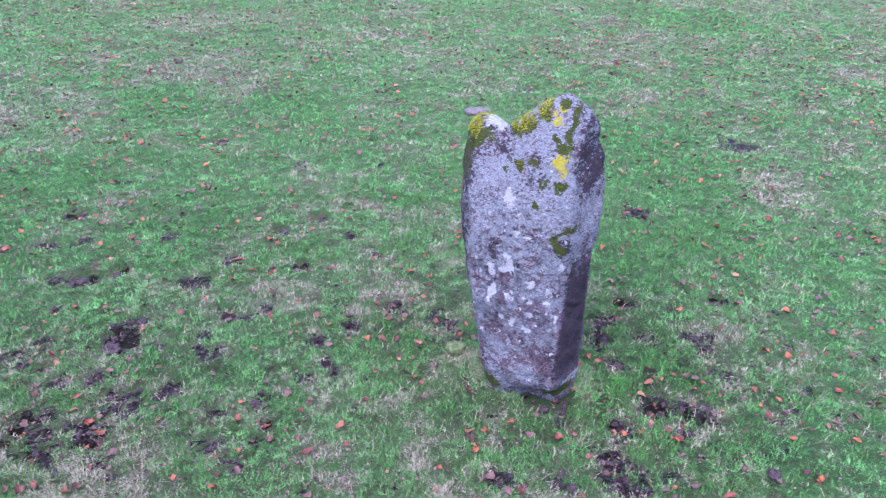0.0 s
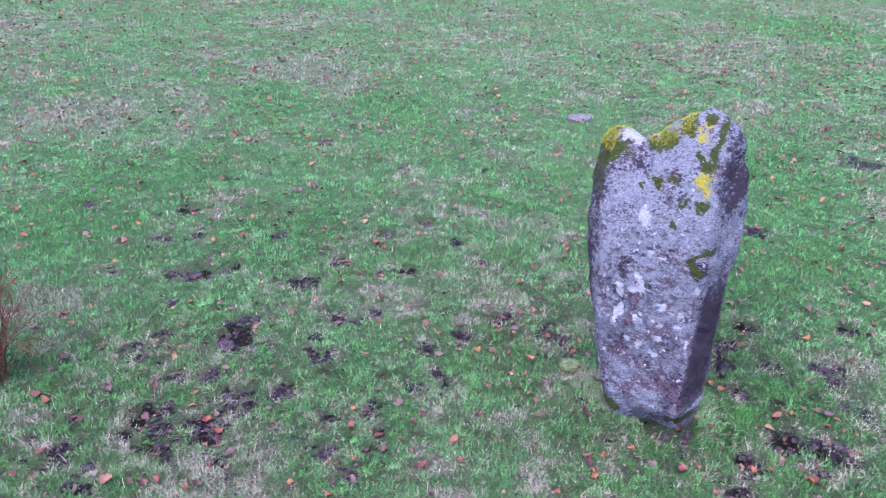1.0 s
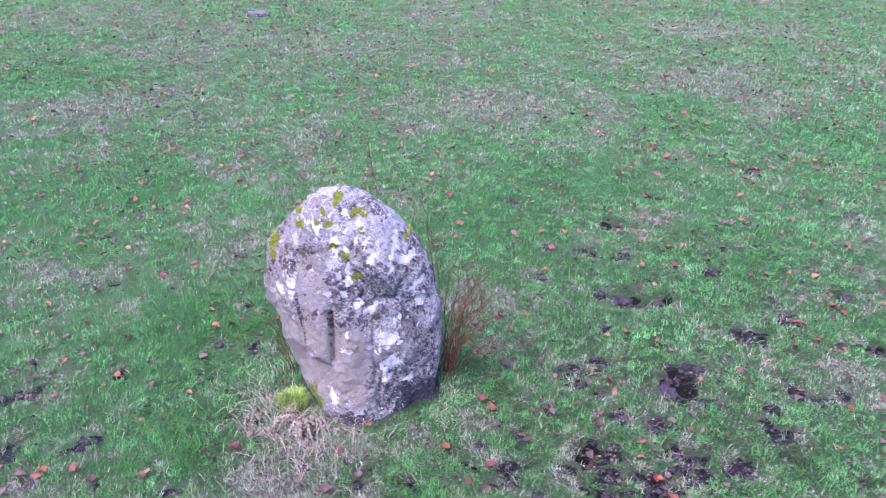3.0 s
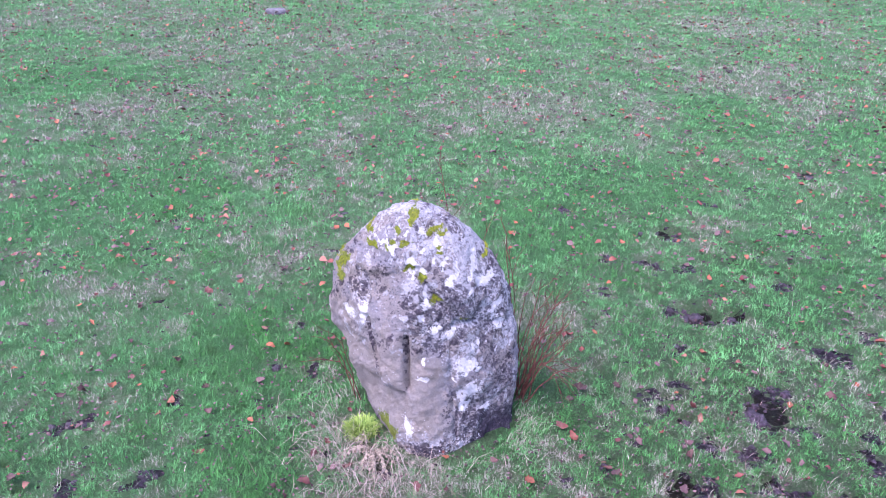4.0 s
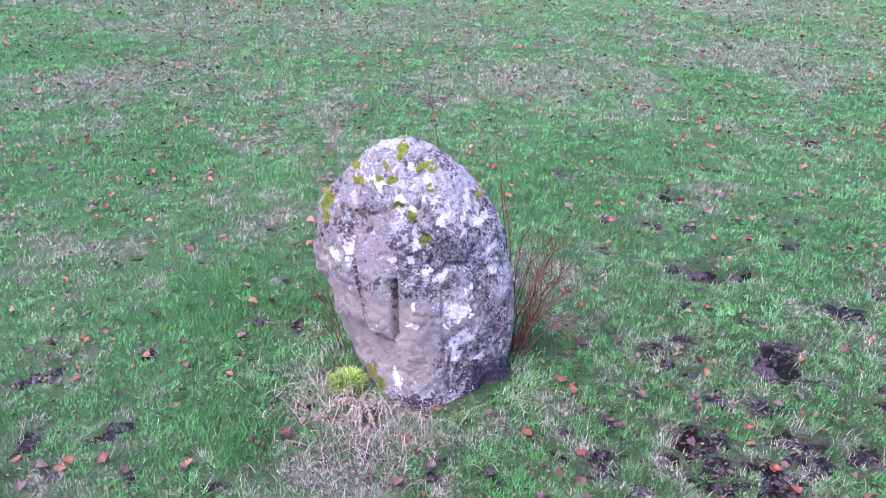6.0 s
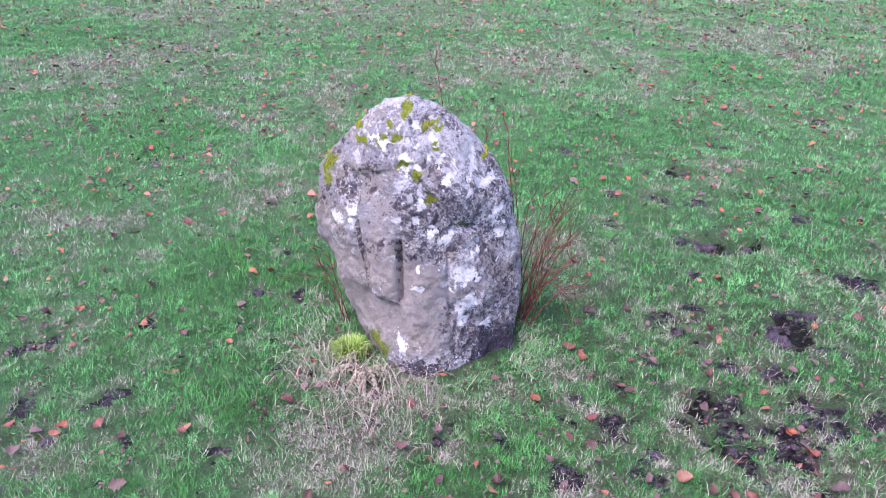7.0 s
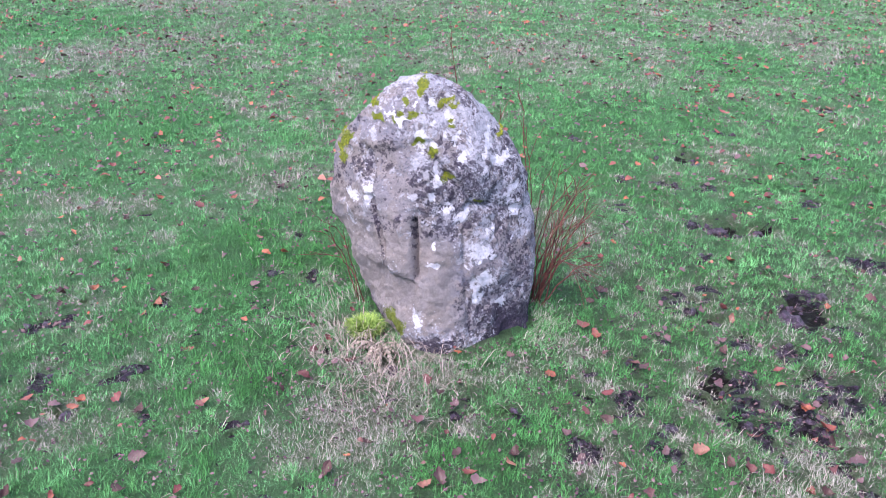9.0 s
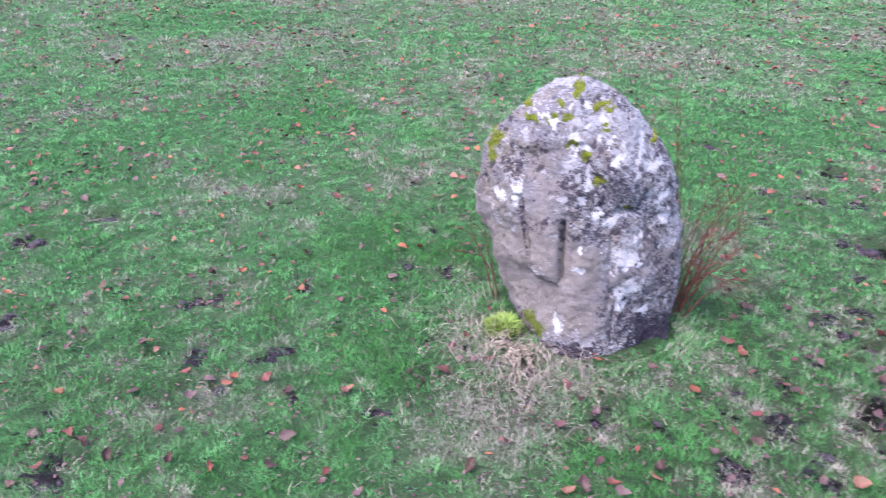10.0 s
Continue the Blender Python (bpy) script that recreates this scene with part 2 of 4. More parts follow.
def mesh_object(name, verts, faces, material, fields=None, smooth=True):
    """One object from arrays; faces is a list of index arrays, each of one corner count."""
    me = bpy.data.meshes.new(name)
    verts = np.asarray(verts, np.float32)
    faces = [f for f in faces if len(f)]
    counts = np.concatenate([np.full(len(f), f.shape[1]) for f in faces]).astype(np.int32)
    flat = np.concatenate([np.asarray(f).ravel() for f in faces]).astype(np.int32)
    me.vertices.add(len(verts))
    me.vertices.foreach_set("co", verts.ravel())
    me.loops.add(len(flat))
    me.loops.foreach_set("vertex_index", flat)
    me.polygons.add(len(counts))
    me.polygons.foreach_set("loop_start", np.concatenate([[0], np.cumsum(counts)[:-1]]).astype(np.int32))
    me.polygons.foreach_set("use_smooth", np.full(len(counts), smooth))
    for key, values in (fields or {}).items():
        me.attributes.new(key, "FLOAT", "POINT").data.foreach_set("value", np.asarray(values, np.float32))
    me.update(calc_edges=True)
    me.materials.append(material)
    return new(name, me)


def spline(keys):
    """A smooth curve through (x, y) keys."""
    kx, ky = (np.array(v, float) for v in zip(*keys))
    slope = np.gradient(ky, kx)

    def at(x):
        x = np.clip(x, kx[0], kx[-1])
        i = np.clip(np.searchsorted(kx, x, side="right") - 1, 0, len(kx) - 2)
        h = kx[i + 1] - kx[i]
        s = (x - kx[i]) / h
        return ((2 * s**3 - 3 * s**2 + 1) * ky[i] + (s**3 - 2 * s**2 + s) * h * slope[i] + (3 * s**2 - 2 * s**3) * ky[i + 1] + (s**3 - s**2) * h * slope[i + 1])

    return at


def blades(root, length, width, azimuth, lean, near, curl=0.5):
    """Arrays of grass blades: bent strips where near, single triangles elsewhere. Returns verts, quads and triangles."""
    side = np.stack([np.cos(azimuth), np.sin(azimuth), 0 * azimuth], 1) * (width / 2)[:, None]
    out = np.stack([-np.sin(azimuth), np.cos(azimuth), 0 * azimuth], 1)
    up = np.array([0, 0, 1.0])
    tip = root + out * (np.sin(lean) * length)[:, None] + up * (np.cos(lean) * length)[:, None]
    low = lean * (1 - curl)
    mid = root + out * (np.sin(low) * length * 0.55)[:, None] + up * (np.cos(low) * length * 0.55)[:, None]
    n, f = near, ~near
    vn = np.stack([root[n] - side[n], root[n] + side[n], mid[n] - side[n] * 0.8, mid[n] + side[n] * 0.8, tip[n]], 1).reshape(-1, 3)
    vf = np.stack([root[f] - side[f], root[f] + side[f], tip[f]], 1).reshape(-1, 3)
    bn = np.arange(n.sum())[:, None] * 5
    bf = np.arange(f.sum())[:, None] * 3 + len(vn)
    quads = bn + np.array([[0, 1, 3, 2]])
    tris = np.concatenate([bn + np.array([[2, 3, 4]]), bf + np.array([[0, 1, 2]])])
    order = np.concatenate([np.repeat(np.flatnonzero(n), 5), np.repeat(np.flatnonzero(f), 3)])
    return np.concatenate([vn, vf]), quads, tris, order


rng = np.random.default_rng(7)

# ---- the field ----
# worn, muddy places: x, y, radius
MUD_WEST = [(-11.91, 4.21, 0.08), (-9.34, 2.51, 0.07), (-6.87, 1.76, 0.06), (-6.82, 1.22, 0.07), (-5.86, 0.80, 0.07), (-5.39, 1.60, 0.06), (-5.37, 1.71, 0.05),
            (-5.03, 3.29, 0.03), (-5.03, 2.22, 0.03), (-4.88, 1.37, 0.06), (-4.85, 2.84, 0.03), (-4.84, 1.34, 0.06), (-4.66, 1.74, 0.05), (-4.65, 1.64, 0.03),
            (-4.62, 0.57, 0.04), (-4.59, 2.94, 0.06), (-4.56, 0.49, 0.07), (-4.29, 1.57, 0.02), (-4.15, 1.82, 0.03), (-3.98, 2.46, 0.04), (-3.81, 5.58, 0.05),
            (-3.59, 5.06, 0.06), (-3.57, 6.36, 0.07)]
MUD_BOULDER = [(-3.52, 6.32, 0.08), (-3.45, 5.70, 0.07), (-3.19, 5.84, 0.07), (-3.02, 5.15, 0.05), (-2.99, 8.59, 0.07), (-2.82, 5.26, 0.10), (-2.77, 4.75, 0.04),
               (-2.72, 3.02, 0.04), (-2.70, 4.13, 0.10), (-2.64, 3.39, 0.05), (-2.63, 4.33, 0.04), (-2.61, 5.41, 0.06), (-2.60, 3.68, 0.05), (-2.55, 2.67, 0.06),
               (-2.54, 3.12, 0.06), (-2.49, 6.08, 0.04), (-2.46, 4.10, 0.03), (-2.32, 3.01, 0.04), (-2.28, 3.96, 0.09), (-2.26, 3.51, 0.09), (-2.24, 2.87, 0.05),
               (-2.17, 4.58, 0.06), (-2.09, 4.59, 0.06)]
MUD_BETWEEN = [(-2.09, 3.37, 0.05), (-2.06, 4.41, 0.11), (-2.06, 4.73, 0.06), (-2.01, 4.05, 0.09), (-2.01, 3.33, 0.11), (-1.92, 5.24, 0.07), (-1.90, 3.17, 0.03),
               (-1.89, 5.31, 0.11), (-1.89, 3.78, 0.04), (-1.83, 3.48, 0.12), (-1.80, 4.44, 0.05), (-1.78, 5.75, 0.07), (-1.74, 3.78, 0.13), (-1.66, 3.42, 0.05),
               (-1.62, 3.30, 0.04), (-1.52, 6.38, 0.05), (-1.49, 4.62, 0.05), (-1.49, 3.98, 0.06), (-1.43, 4.89, 0.07), (-1.43, 4.41, 0.08), (-1.33, 5.62, 0.03)]
MUD_MIDDLE = [(-1.26, 4.89, 0.05), (-1.12, 5.78, 0.05), (-1.12, 3.81, 0.07), (-1.04, 3.53, 0.07), (-0.87, 6.34, 0.06), (-0.85, 3.38, 0.04), (-0.83, 3.98, 0.06),
              (-0.73, 3.74, 0.05), (-0.71, 4.24, 0.05), (-0.69, 4.70, 0.07), (-0.54, 4.40, 0.06), (-0.53, 6.01, 0.06), (-0.49, 4.89, 0.07), (-0.21, 5.21, 0.08),
              (0.12, 5.14, 0.11), (0.26, 5.05, 0.06), (0.58, 11.68, 0.11), (0.77, 3.50, 0.07), (0.83, 15.27, 0.08), (1.09, 3.55, 0.06), (1.33, 3.81, 0.06)]
MUD_SLAB = [(1.36, 5.04, 0.10), (1.44, 4.02, 0.07), (1.44, 3.60, 0.13), (1.45, 5.31, 0.10), (1.46, 4.74, 0.05), (1.59, 5.60, 0.06), (1.67, 5.12, 0.04),
            (1.68, 3.68, 0.06), (1.68, 4.30, 0.09), (1.84, 4.03, 0.07), (1.89, 7.37, 0.09), (1.93, 4.25, 0.12), (2.06, 12.88, 0.06), (2.10, 5.11, 0.11),
            (2.13, 3.83, 0.03), (2.18, 11.96, 0.07), (2.22, 4.72, 0.07), (2.26, 3.72, 0.04), (2.35, 5.75, 0.06), (2.45, 4.24, 0.05), (2.72, 5.13, 0.04),
            (2.77, 4.63, 0.05), (2.85, 4.33, 0.04), (2.89, 6.26, 0.05), (3.31, 9.66, 0.20)]
MUD = MUD_WEST + MUD_BOULDER + MUD_BETWEEN + MUD_MIDDLE + MUD_SLAB
# dark hoof holes, the last two hollows painted dark with slab shade: x, y, radius
HOLES = [(-4.56, 6.24, 0.06), (-3.55, 6.34, 0.09), (-2.99, 8.61, 0.08), (-2.85, 5.27, 0.10), (-2.64, 5.42, 0.06), (-2.46, 4.09, 0.04),
         (-1.52, 6.39, 0.07), (-1.23, 6.71, 0.07), (-1.12, 5.76, 0.07), (0.7, 11.73, 0.12), (0.84, 15.48, 0.08), (2.07, 12.88, 0.08),
         (-2.07, 4.46, 0.10), (-6.85, 1.76, 0.07), (-6.82, 1.26, 0.08), (-3.62, 2.59, 0.05), (1.57, 5.59, 0.06), (2.35, 5.77, 0.05),
         (1.67, 4.29, 0.06), (-2.25, 3.52, 0.06), (-2.40, 9.2, 0.06), (-1.2, 9.0, 0.07), (1.00, 4.20, 0.10), (0.88, 4.20, 0.07)]
# bleached grass and rich grass: x, y, radius
BLEACHED = [(-11.89, 4.32, 0.15), (-10.68, 5.15, 0.5), (-7.51, 6.08, 0.23), (-6.71, 7.27, 0.24), (-6.46, 8.62, 0.57), (-6.22, 15.25, 0.66),
            (-5.88, 3.66, 0.16), (-5.75, 4.06, 0.13), (-4.96, 9.47, 0.29), (-4.65, 11.7, 0.54), (-3.72, 4.5, 0.16), (-3.71, 10.53, 0.41),
            (-3.53, 2.62, 0.20), (-3.42, 2.16, 0.24), (-3.33, 6.72, 0.13), (-1.47, 3.14, 0.24), (-1.14, 5.24, 0.18), (3.38, 8.28, 0.37)]
LUSH = [(-12.27, 5.34, 0.47), (-8.24, 3.11, 0.32), (-8.1, 2.03, 0.28), (-8.06, 3.99, 0.33), (-5.08, 2.9, 0.3), (-4.74, 2.99, 0.19),
        # (-5.08, 2.9) and (-4.74, 2.99) above are just darker grass
        (-4.73, 6.31, 0.27), (-4.42, 5.98, 0.31), (-4.38, 7.04, 0.34), (-4.34, 9.99, 0.37), (-4.25, 2.13, 0.15), (-2.77, 2.33, 0.14),
        (-2.59, 10.25, 0.32), (1.63, 4.6, 0.23), (1.83, 6.41, 0.25), (2.05, 9.54, 0.29), (2.23, 6.83, 0.32), (2.31, 8.5, 0.39), (4.21, 18.11, 0.65)]
SLAB_FOOT, BOULDER_FOOT = (0.76, 4.45), (-3.70, 3.05)


def spots(x, y, some, wobble, seed, soft=1.4):
    """1 at the heart of each spot, falling to 0 at its ragged rim."""
    wx = (fbm(x, y, 9, 3, seed) - 0.5) * wobble
    wy = (fbm(x, y, 9, 3, seed + 50) - 0.5) * wobble
    out = np.zeros_like(x)
    for sx, sy, r in some:
        near = (np.abs(x - sx) < 4 * r + 0.2) & (np.abs(y - sy) < 4 * r + 0.2)
        d = np.hypot(x[near] + wx[near] - sx, y[near] + wy[near] - sy) / r
        out[near] = np.maximum(out[near], np.clip(1 + (1 - d) * soft, 0, 1.5) - 0.5 * (d > 2.5))
    return np.clip(out, 0, 1)


def trampled(x, y):
    """How much the beasts have churned the turf: most between and beside the stones."""
    a = np.exp(-(((x + 1.85) / 1.15) ** 2 + ((y - 3.35) / 1.15) ** 2)) + 1.1 * np.exp(-(((x - 1.6) / 0.8) ** 2 + ((y - 4.5) / 1.1) ** 2))
    b = 0.6 * np.exp(-(((x + 0.1) / 0.7) ** 2 + ((y - 4.9) / 0.7) ** 2)) + 0.45 * np.exp(-(((x + 5.0) / 1.0) ** 2 + ((y - 0.9) / 0.9) ** 2))
    c = 0.45 * np.exp(-(((x - 0.5) / 0.75) ** 2 + ((y - 4.0) / 0.7) ** 2)) + 0.45 * np.exp(-(((x + 3.7) / 0.8) ** 2 + ((y - 2.5) / 0.5) ** 2))
    return np.clip(a + b + c + 0.12, 0, 1)


def worn_field(x, y):
    """Where hooves have thinned the sward, so that dark thatch shows between the blades."""
    wide = 0.55 * np.exp(-((np.hypot(x + 1.0, y - 3.4) / 4.2) ** 4))
    return np.clip((trampled(x, y) + wide) * (0.45 + 1.1 * fbm(x, y, 6, 4, 27, 0.7)), 0, 1)


def mud_field(x, y):
    loose, fine = fbm(x, y, 7.5, 4, 11, 0.65), fbm(x, y, 24, 4, 15, 0.7)
    worn = np.clip((loose - (0.735 - 0.08 * trampled(x, y))) / 0.06, 0, 1)
    worn = np.maximum(spots(x, y, [(a, b, 0.84 * r + 0.006) for a, b, r in MUD], 0.18, 21, 1.3), worn)
    return np.clip(worn * 1.15 - 5.5 * np.clip(fine - 0.47, 0, 1), 0, 1)


def thatch_field(x, y):
    """Dead, trodden grass in a ragged ring round each worn place."""
    return spots(x, y, [(a, b, 1.25 * r + 0.02) for a, b, r in MUD], 0.30, 23, 0.8) * np.clip(2.2 * fbm(x, y, 11, 3, 25) - 0.4, 0, 1)


def pit_field(x, y):
    holes = spots(x, y, [(a, b, 1.2 * r) for a, b, r in HOLES], 0.10, 31, 2.5)
    loose = np.clip((fbm(x, y, 9.0, 3, 61, 0.6) - (0.80 - 0.10 * trampled(x, y))) / 0.06, 0, 1)
    return np.maximum(holes, loose * 0.9)


def dry_field(x, y):
    # Pale blades grow commoner with distance.
    base = 0.03 + 0.11 * np.clip((np.hypot(x + 0.6, y) - 6.5) / 6, 0, 1) + np.clip((fbm(x, y, 0.8, 5, 41, 0.65) - 0.42) / 0.25, 0, 1) * 0.22
    base = base + np.clip((fbm(x, y, 4.5, 4, 43, 0.7) - 0.50) / 0.2, 0, 1) * 0.38
    base = base - 0.05 * trampled(x, y)
    base = np.maximum(base, 0.52 * spots(x, y, BLEACHED, 0.5, 45, 0.6) * (0.5 + fbm(x, y, 9, 3, 49)))
    base = base - 0.45 * spots(x, y, LUSH, 0.5, 47, 0.5)
    return np.clip(np.maximum(base, 0.46 * thatch_field(x, y)), 0, 1)


def rise(x, y):
    """The height of the ground."""
    z = (fbm(x, y, 0.25, 3, 3) - 0.5) * 0.10 * np.clip(np.hypot(x + 1, y - 3) / 9 - 0.25, 0, 1)
    z = z + (fbm(x, y, 2.2, 4, 5) - 0.5) * 0.045 + (fbm(x, y, 9, 3, 7) - 0.5) * 0.022
    mud, pit = mud_field(x, y), pit_field(x, y)
    z = z - 0.014 * mud + 0.095 * mud * (fbm(x, y, 13, 3, 9, 0.6) - 0.5) - 0.045 * pit
    d1 = np.hypot((x - SLAB_FOOT[0]) / 1.2, y - SLAB_FOOT[1] + 0.02)
    d2 = np.hypot(x - BOULDER_FOOT[0], y - BOULDER_FOOT[1])
    z = z + 0.10 * np.exp(-((d1 / 0.42) ** 4)) + 0.015 * np.exp(-((d2 / 0.6) ** 4))
    far = np.hypot(x, y)
    return np.where(far > 40, (fbm(x, y, 0.02, 2, 13) - 0.5) * 0.02 * np.clip(far - 40, 0, 60), z)


class Lattice:
    """Fields of the plan worked out once on a close lattice, for quick looking up."""
    x0, y0, step, nx, ny = -21.0, -1.6, 0.032, 1090, 920

    def __init__(self):
        gx, gy = np.meshgrid(self.x0 + self.step * np.arange(self.nx), self.y0 + self.step * np.arange(self.ny), indexing="ij")
        x, y = gx.ravel(), gy.ravel()
        lush = spots(x, y, LUSH, 0.6, 47, 0.5) * (0.5 + fbm(x, y, 6, 3, 79)) * (1 - 0.65 * np.clip((np.hypot(x, y) - 5) / 4, 0, 1))
        lush = np.maximum(lush, 0.9 * np.clip((fbm(x, y, 2.6, 5, 77, 0.7) - 0.47) / 0.2, 0, 1) * (1 - 0.6 * np.clip((np.hypot(x, y) - 6) / 6, 0, 1)))
        mud = mud_field(x, y)
        self.f = {"mud": mud, "pit": pit_field(x, y), "dry": dry_field(x, y), "lush": np.clip(np.maximum(lush, 1.1 * trampled(x, y) * (0.35 + fbm(x, y, 5, 3, 75)) - 0.08), 0, 1),
                  "rise": rise(x, y), "thin": fbm(x, y, 7, 4, 71, 0.7), "clump": fbm(x, y, 12, 2, 73)}
        self.f = {k: v.reshape(self.nx, self.ny).astype(np.float32) for k, v in self.f.items()}

    def at(self, name, x, y):
        fx = np.clip((x - self.x0) / self.step, 0, self.nx - 1.001)
        fy = np.clip((y - self.y0) / self.step, 0, self.ny - 1.001)
        i, j = fx.astype(int), fy.astype(int)
        fx, fy, g = fx - i, fy - j, self.f[name]
        return (g[i, j] * (1 - fx) + g[i + 1, j] * fx) * (1 - fy) + (g[i, j + 1] * (1 - fx) + g[i + 1, j + 1] * fx) * fy


def strip(lo, hi, step, mid_lo, mid_hi, mid_step):
    """Grid lines: close together in the middle, wider round it, then out to the horizon."""
    fine = np.arange(lo, hi + step / 2, step)
    left = np.arange(lo - mid_step, mid_lo, -mid_step)[::-1]
    right = np.arange(hi + mid_step, mid_hi, mid_step)
    out = np.cumsum(0.3 * 1.42 ** np.arange(24))
    return np.concatenate([left[0] - out[::-1], left, fine, right, right[-1] + out])


def build_ground():
    gx, gy = strip(-7.2, 3.4, 0.030, -16, 9, 0.15), strip(0.2, 7.4, 0.030, -4, 21, 0.15)
    x, y = (v.ravel() for v in np.meshgrid(gx, gy, indexing="ij"))
    i = np.arange(len(x)).reshape(len(gx), len(gy))
    quads = np.stack([i[:-1, :-1], i[1:, :-1], i[1:, 1:], i[:-1, 1:]], -1).reshape(-1, 4)
    ob = mesh_object("ground", np.stack([x, y, rise(x, y)], 1), [quads], GROUND,
                     {"mud": mud_field(x, y), "pit": pit_field(x, y), "dry": dry_field(x, y), "worn": worn_field(x, y)})
    return tagged(ob, "grazed damp pasture with worn muddy hoof marks", "ground", kind="structure")


build_ground()
plan = Lattice()


# ---- standing stones ----
def loft_stone(name, foot, along, left, right, front, back, top, corners, material, rough, carve=None, fields=None, rings=205, around=410, cap=0.9, pinch=0.1):
    """A standing stone. Curves of the height give its left, right, front and back; top gives the height by the place along its face.
    corners: (share of the width, share of the depth) round the section, from the front left."""
    ux, uy = Vector(along).normalized()
    s = np.linspace(0, 1, rings) ** 0.97
    height = max(v for _, v in top)
    hz = s * height
    lo, hi, fr, bk = (spline(k)(hz)[:, None] for k in (left, right, front, back))
    loop = np.array(corners + corners[:1])
    step = np.r_[0, np.cumsum(np.hypot(*np.diff(loop, axis=0).T))]
    ts = np.linspace(0, step[-1], around, endpoint=False)
    cu, cn = np.interp(ts, step, loop[:, 0]), np.interp(ts, step, loop[:, 1])
    kernel = np.exp(-0.5 * (np.arange(-24, 25) / 6.0) ** 2)
    kernel /= kernel.sum()
    cu, cn = (np.convolve(np.r_[c[-24:], c, c[:24]], kernel, "valid") for c in (cu, cn))
    u = lo + (hi - lo) * cu[None]
    n = bk + (fr - bk) * cn[None]
    k = np.sqrt(np.clip(1 - ((s - cap) / (1 - cap)).clip(0, 1) ** 2, 0, 1))[:, None]
    mid = (fr + bk) / 2
    width = hi - lo
    spine = np.clip(u, lo + pinch * width, hi - pinch * width)
    u, n = spine + (u - spine) * k, mid + (n - mid) * k
    z = s[:, None] * spline(top)(u) - 0.12 * (1 - s[:, None]) ** 6
    # weathering: broad facets, then pits and grain, outward from the middle line
    p = np.stack([u, n, z], -1).reshape(-1, 3)
    dirs = np.stack([u - (lo + hi) / 2, n - mid, 0.5 * (1 - k) * width + 0 * u], -1).reshape(-1, 3)
    dirs /= np.maximum(np.linalg.norm(dirs, axis=1, keepdims=True), 1e-4)
    chop = np.random.default_rng(int(rough * 1e4))
    for _ in range(60):
        a, e = chop.uniform(0, 2 * math.pi), chop.uniform(-0.3, 0.9)
        d = np.array([math.cos(a) * math.cos(e), math.sin(a) * math.cos(e), math.sin(e)])
        reach = p @ d
        p = p - d * np.clip(reach - reach.max() + chop.uniform(0.003, 0.018), 0, 1)[:, None]
    push = np.empty(len(p))
    for idx, q in enumerate(p):
        v = Vector(q)
        w = v + 0.05 * noise.noise_vector(v * 5)
        cells, sites = noise.voronoi(w * 5.5)
        plate = noise.cell(sites[0] * 37.0)
        push[idx] = (rough * 0.35 * plate * min(1, (cells[1] - cells[0]) * 4) + rough * 0.8 * noise.fractal(v * 3.2, 0.9, 2.0, 5)
                     + rough * 0.3 * noise.fractal(v * 22, 0.7, 2.0, 4))
    if carve:
        push += carve(p[:, 0], p[:, 1], p[:, 2])
    p = p + dirs * push[:, None]
    f = fields(p[:, 0], p[:, 1], p[:, 2])
    i = np.arange(rings * around).reshape(rings, around)
    j = np.roll(i, -1, 1)
    quads = np.stack([i[:-1], j[:-1], j[1:], i[1:]], -1).reshape(-1, 4)
    p = np.stack([p[:, 0] * ux + p[:, 1] * uy, p[:, 0] * uy - p[:, 1] * ux, p[:, 2]], 1)
    ob = mesh_object(name, p, [quads[:, ::-1]], material, f)
    ob.location = (*foot, 0)
    return ob, p, f


def patches(u, z, n, some, face=-0.3):
    """A field that peaks at 1 in each patch (u, z, half width, half height) of the face."""
    wu, wz = (fbm(u, z, 14, 4, 81, 0.7) - 0.5) * 0.09, (fbm(u, z, 14, 4, 83, 0.7) - 0.5) * 0.09
    out = np.zeros_like(u)
    u, z = u + wu, z + wz
    for pu, pz, ru, rz in some:
        d = np.sqrt(((u - pu) / ru) ** 2 + ((z - pz) / rz) ** 2)
        out = np.maximum(out, np.clip(1.3 - 0.75 * d, 0, 0.95))
    return out * (n > face)


def flecks(seed, count, u0, u1, z0, z1, small, large):
    """Patches strewn at random over a face."""
    r = random.Random(seed)
    return [(r.uniform(u0, u1), r.uniform(z0, z1), q, q * r.uniform(0.6, 1.4)) for q in (small + (large - small) * r.random() ** 3 for _ in range(count))]


def segment(u, z, a, b):
    """The distance from a line across the face."""
    a, d = np.array(a), np.subtract(b, a)
    t = np.clip(((u - a[0]) * d[0] + (z - a[1]) * d[1]) / (d @ d), 0, 1)
    return np.hypot(u - a[0] - t * d[0], z - a[1] - t * d[1])


def groove(u, z, a, b, depth, width):
    return -depth * np.exp(-((segment(u, z, a, b) / width) ** 2))


def slab_carve(u, n, z):
    out = groove(u, z, (0.30, 0.80), (0.36, 0.72), 0.008, 0.012)
    out = out + groove(u, z, (0.30, 1.58), (0.36, 1.72), 0.02, 0.04)
    out = out - 0.11 * np.exp(-(((u - 0.20) / 0.15) ** 4 + ((z - 0.04) / 0.13) ** 4)) * (n > 0)
    return out + groove(u, z, (-0.18, 1.72), (-0.14, 1.60), 0.015, 0.03)


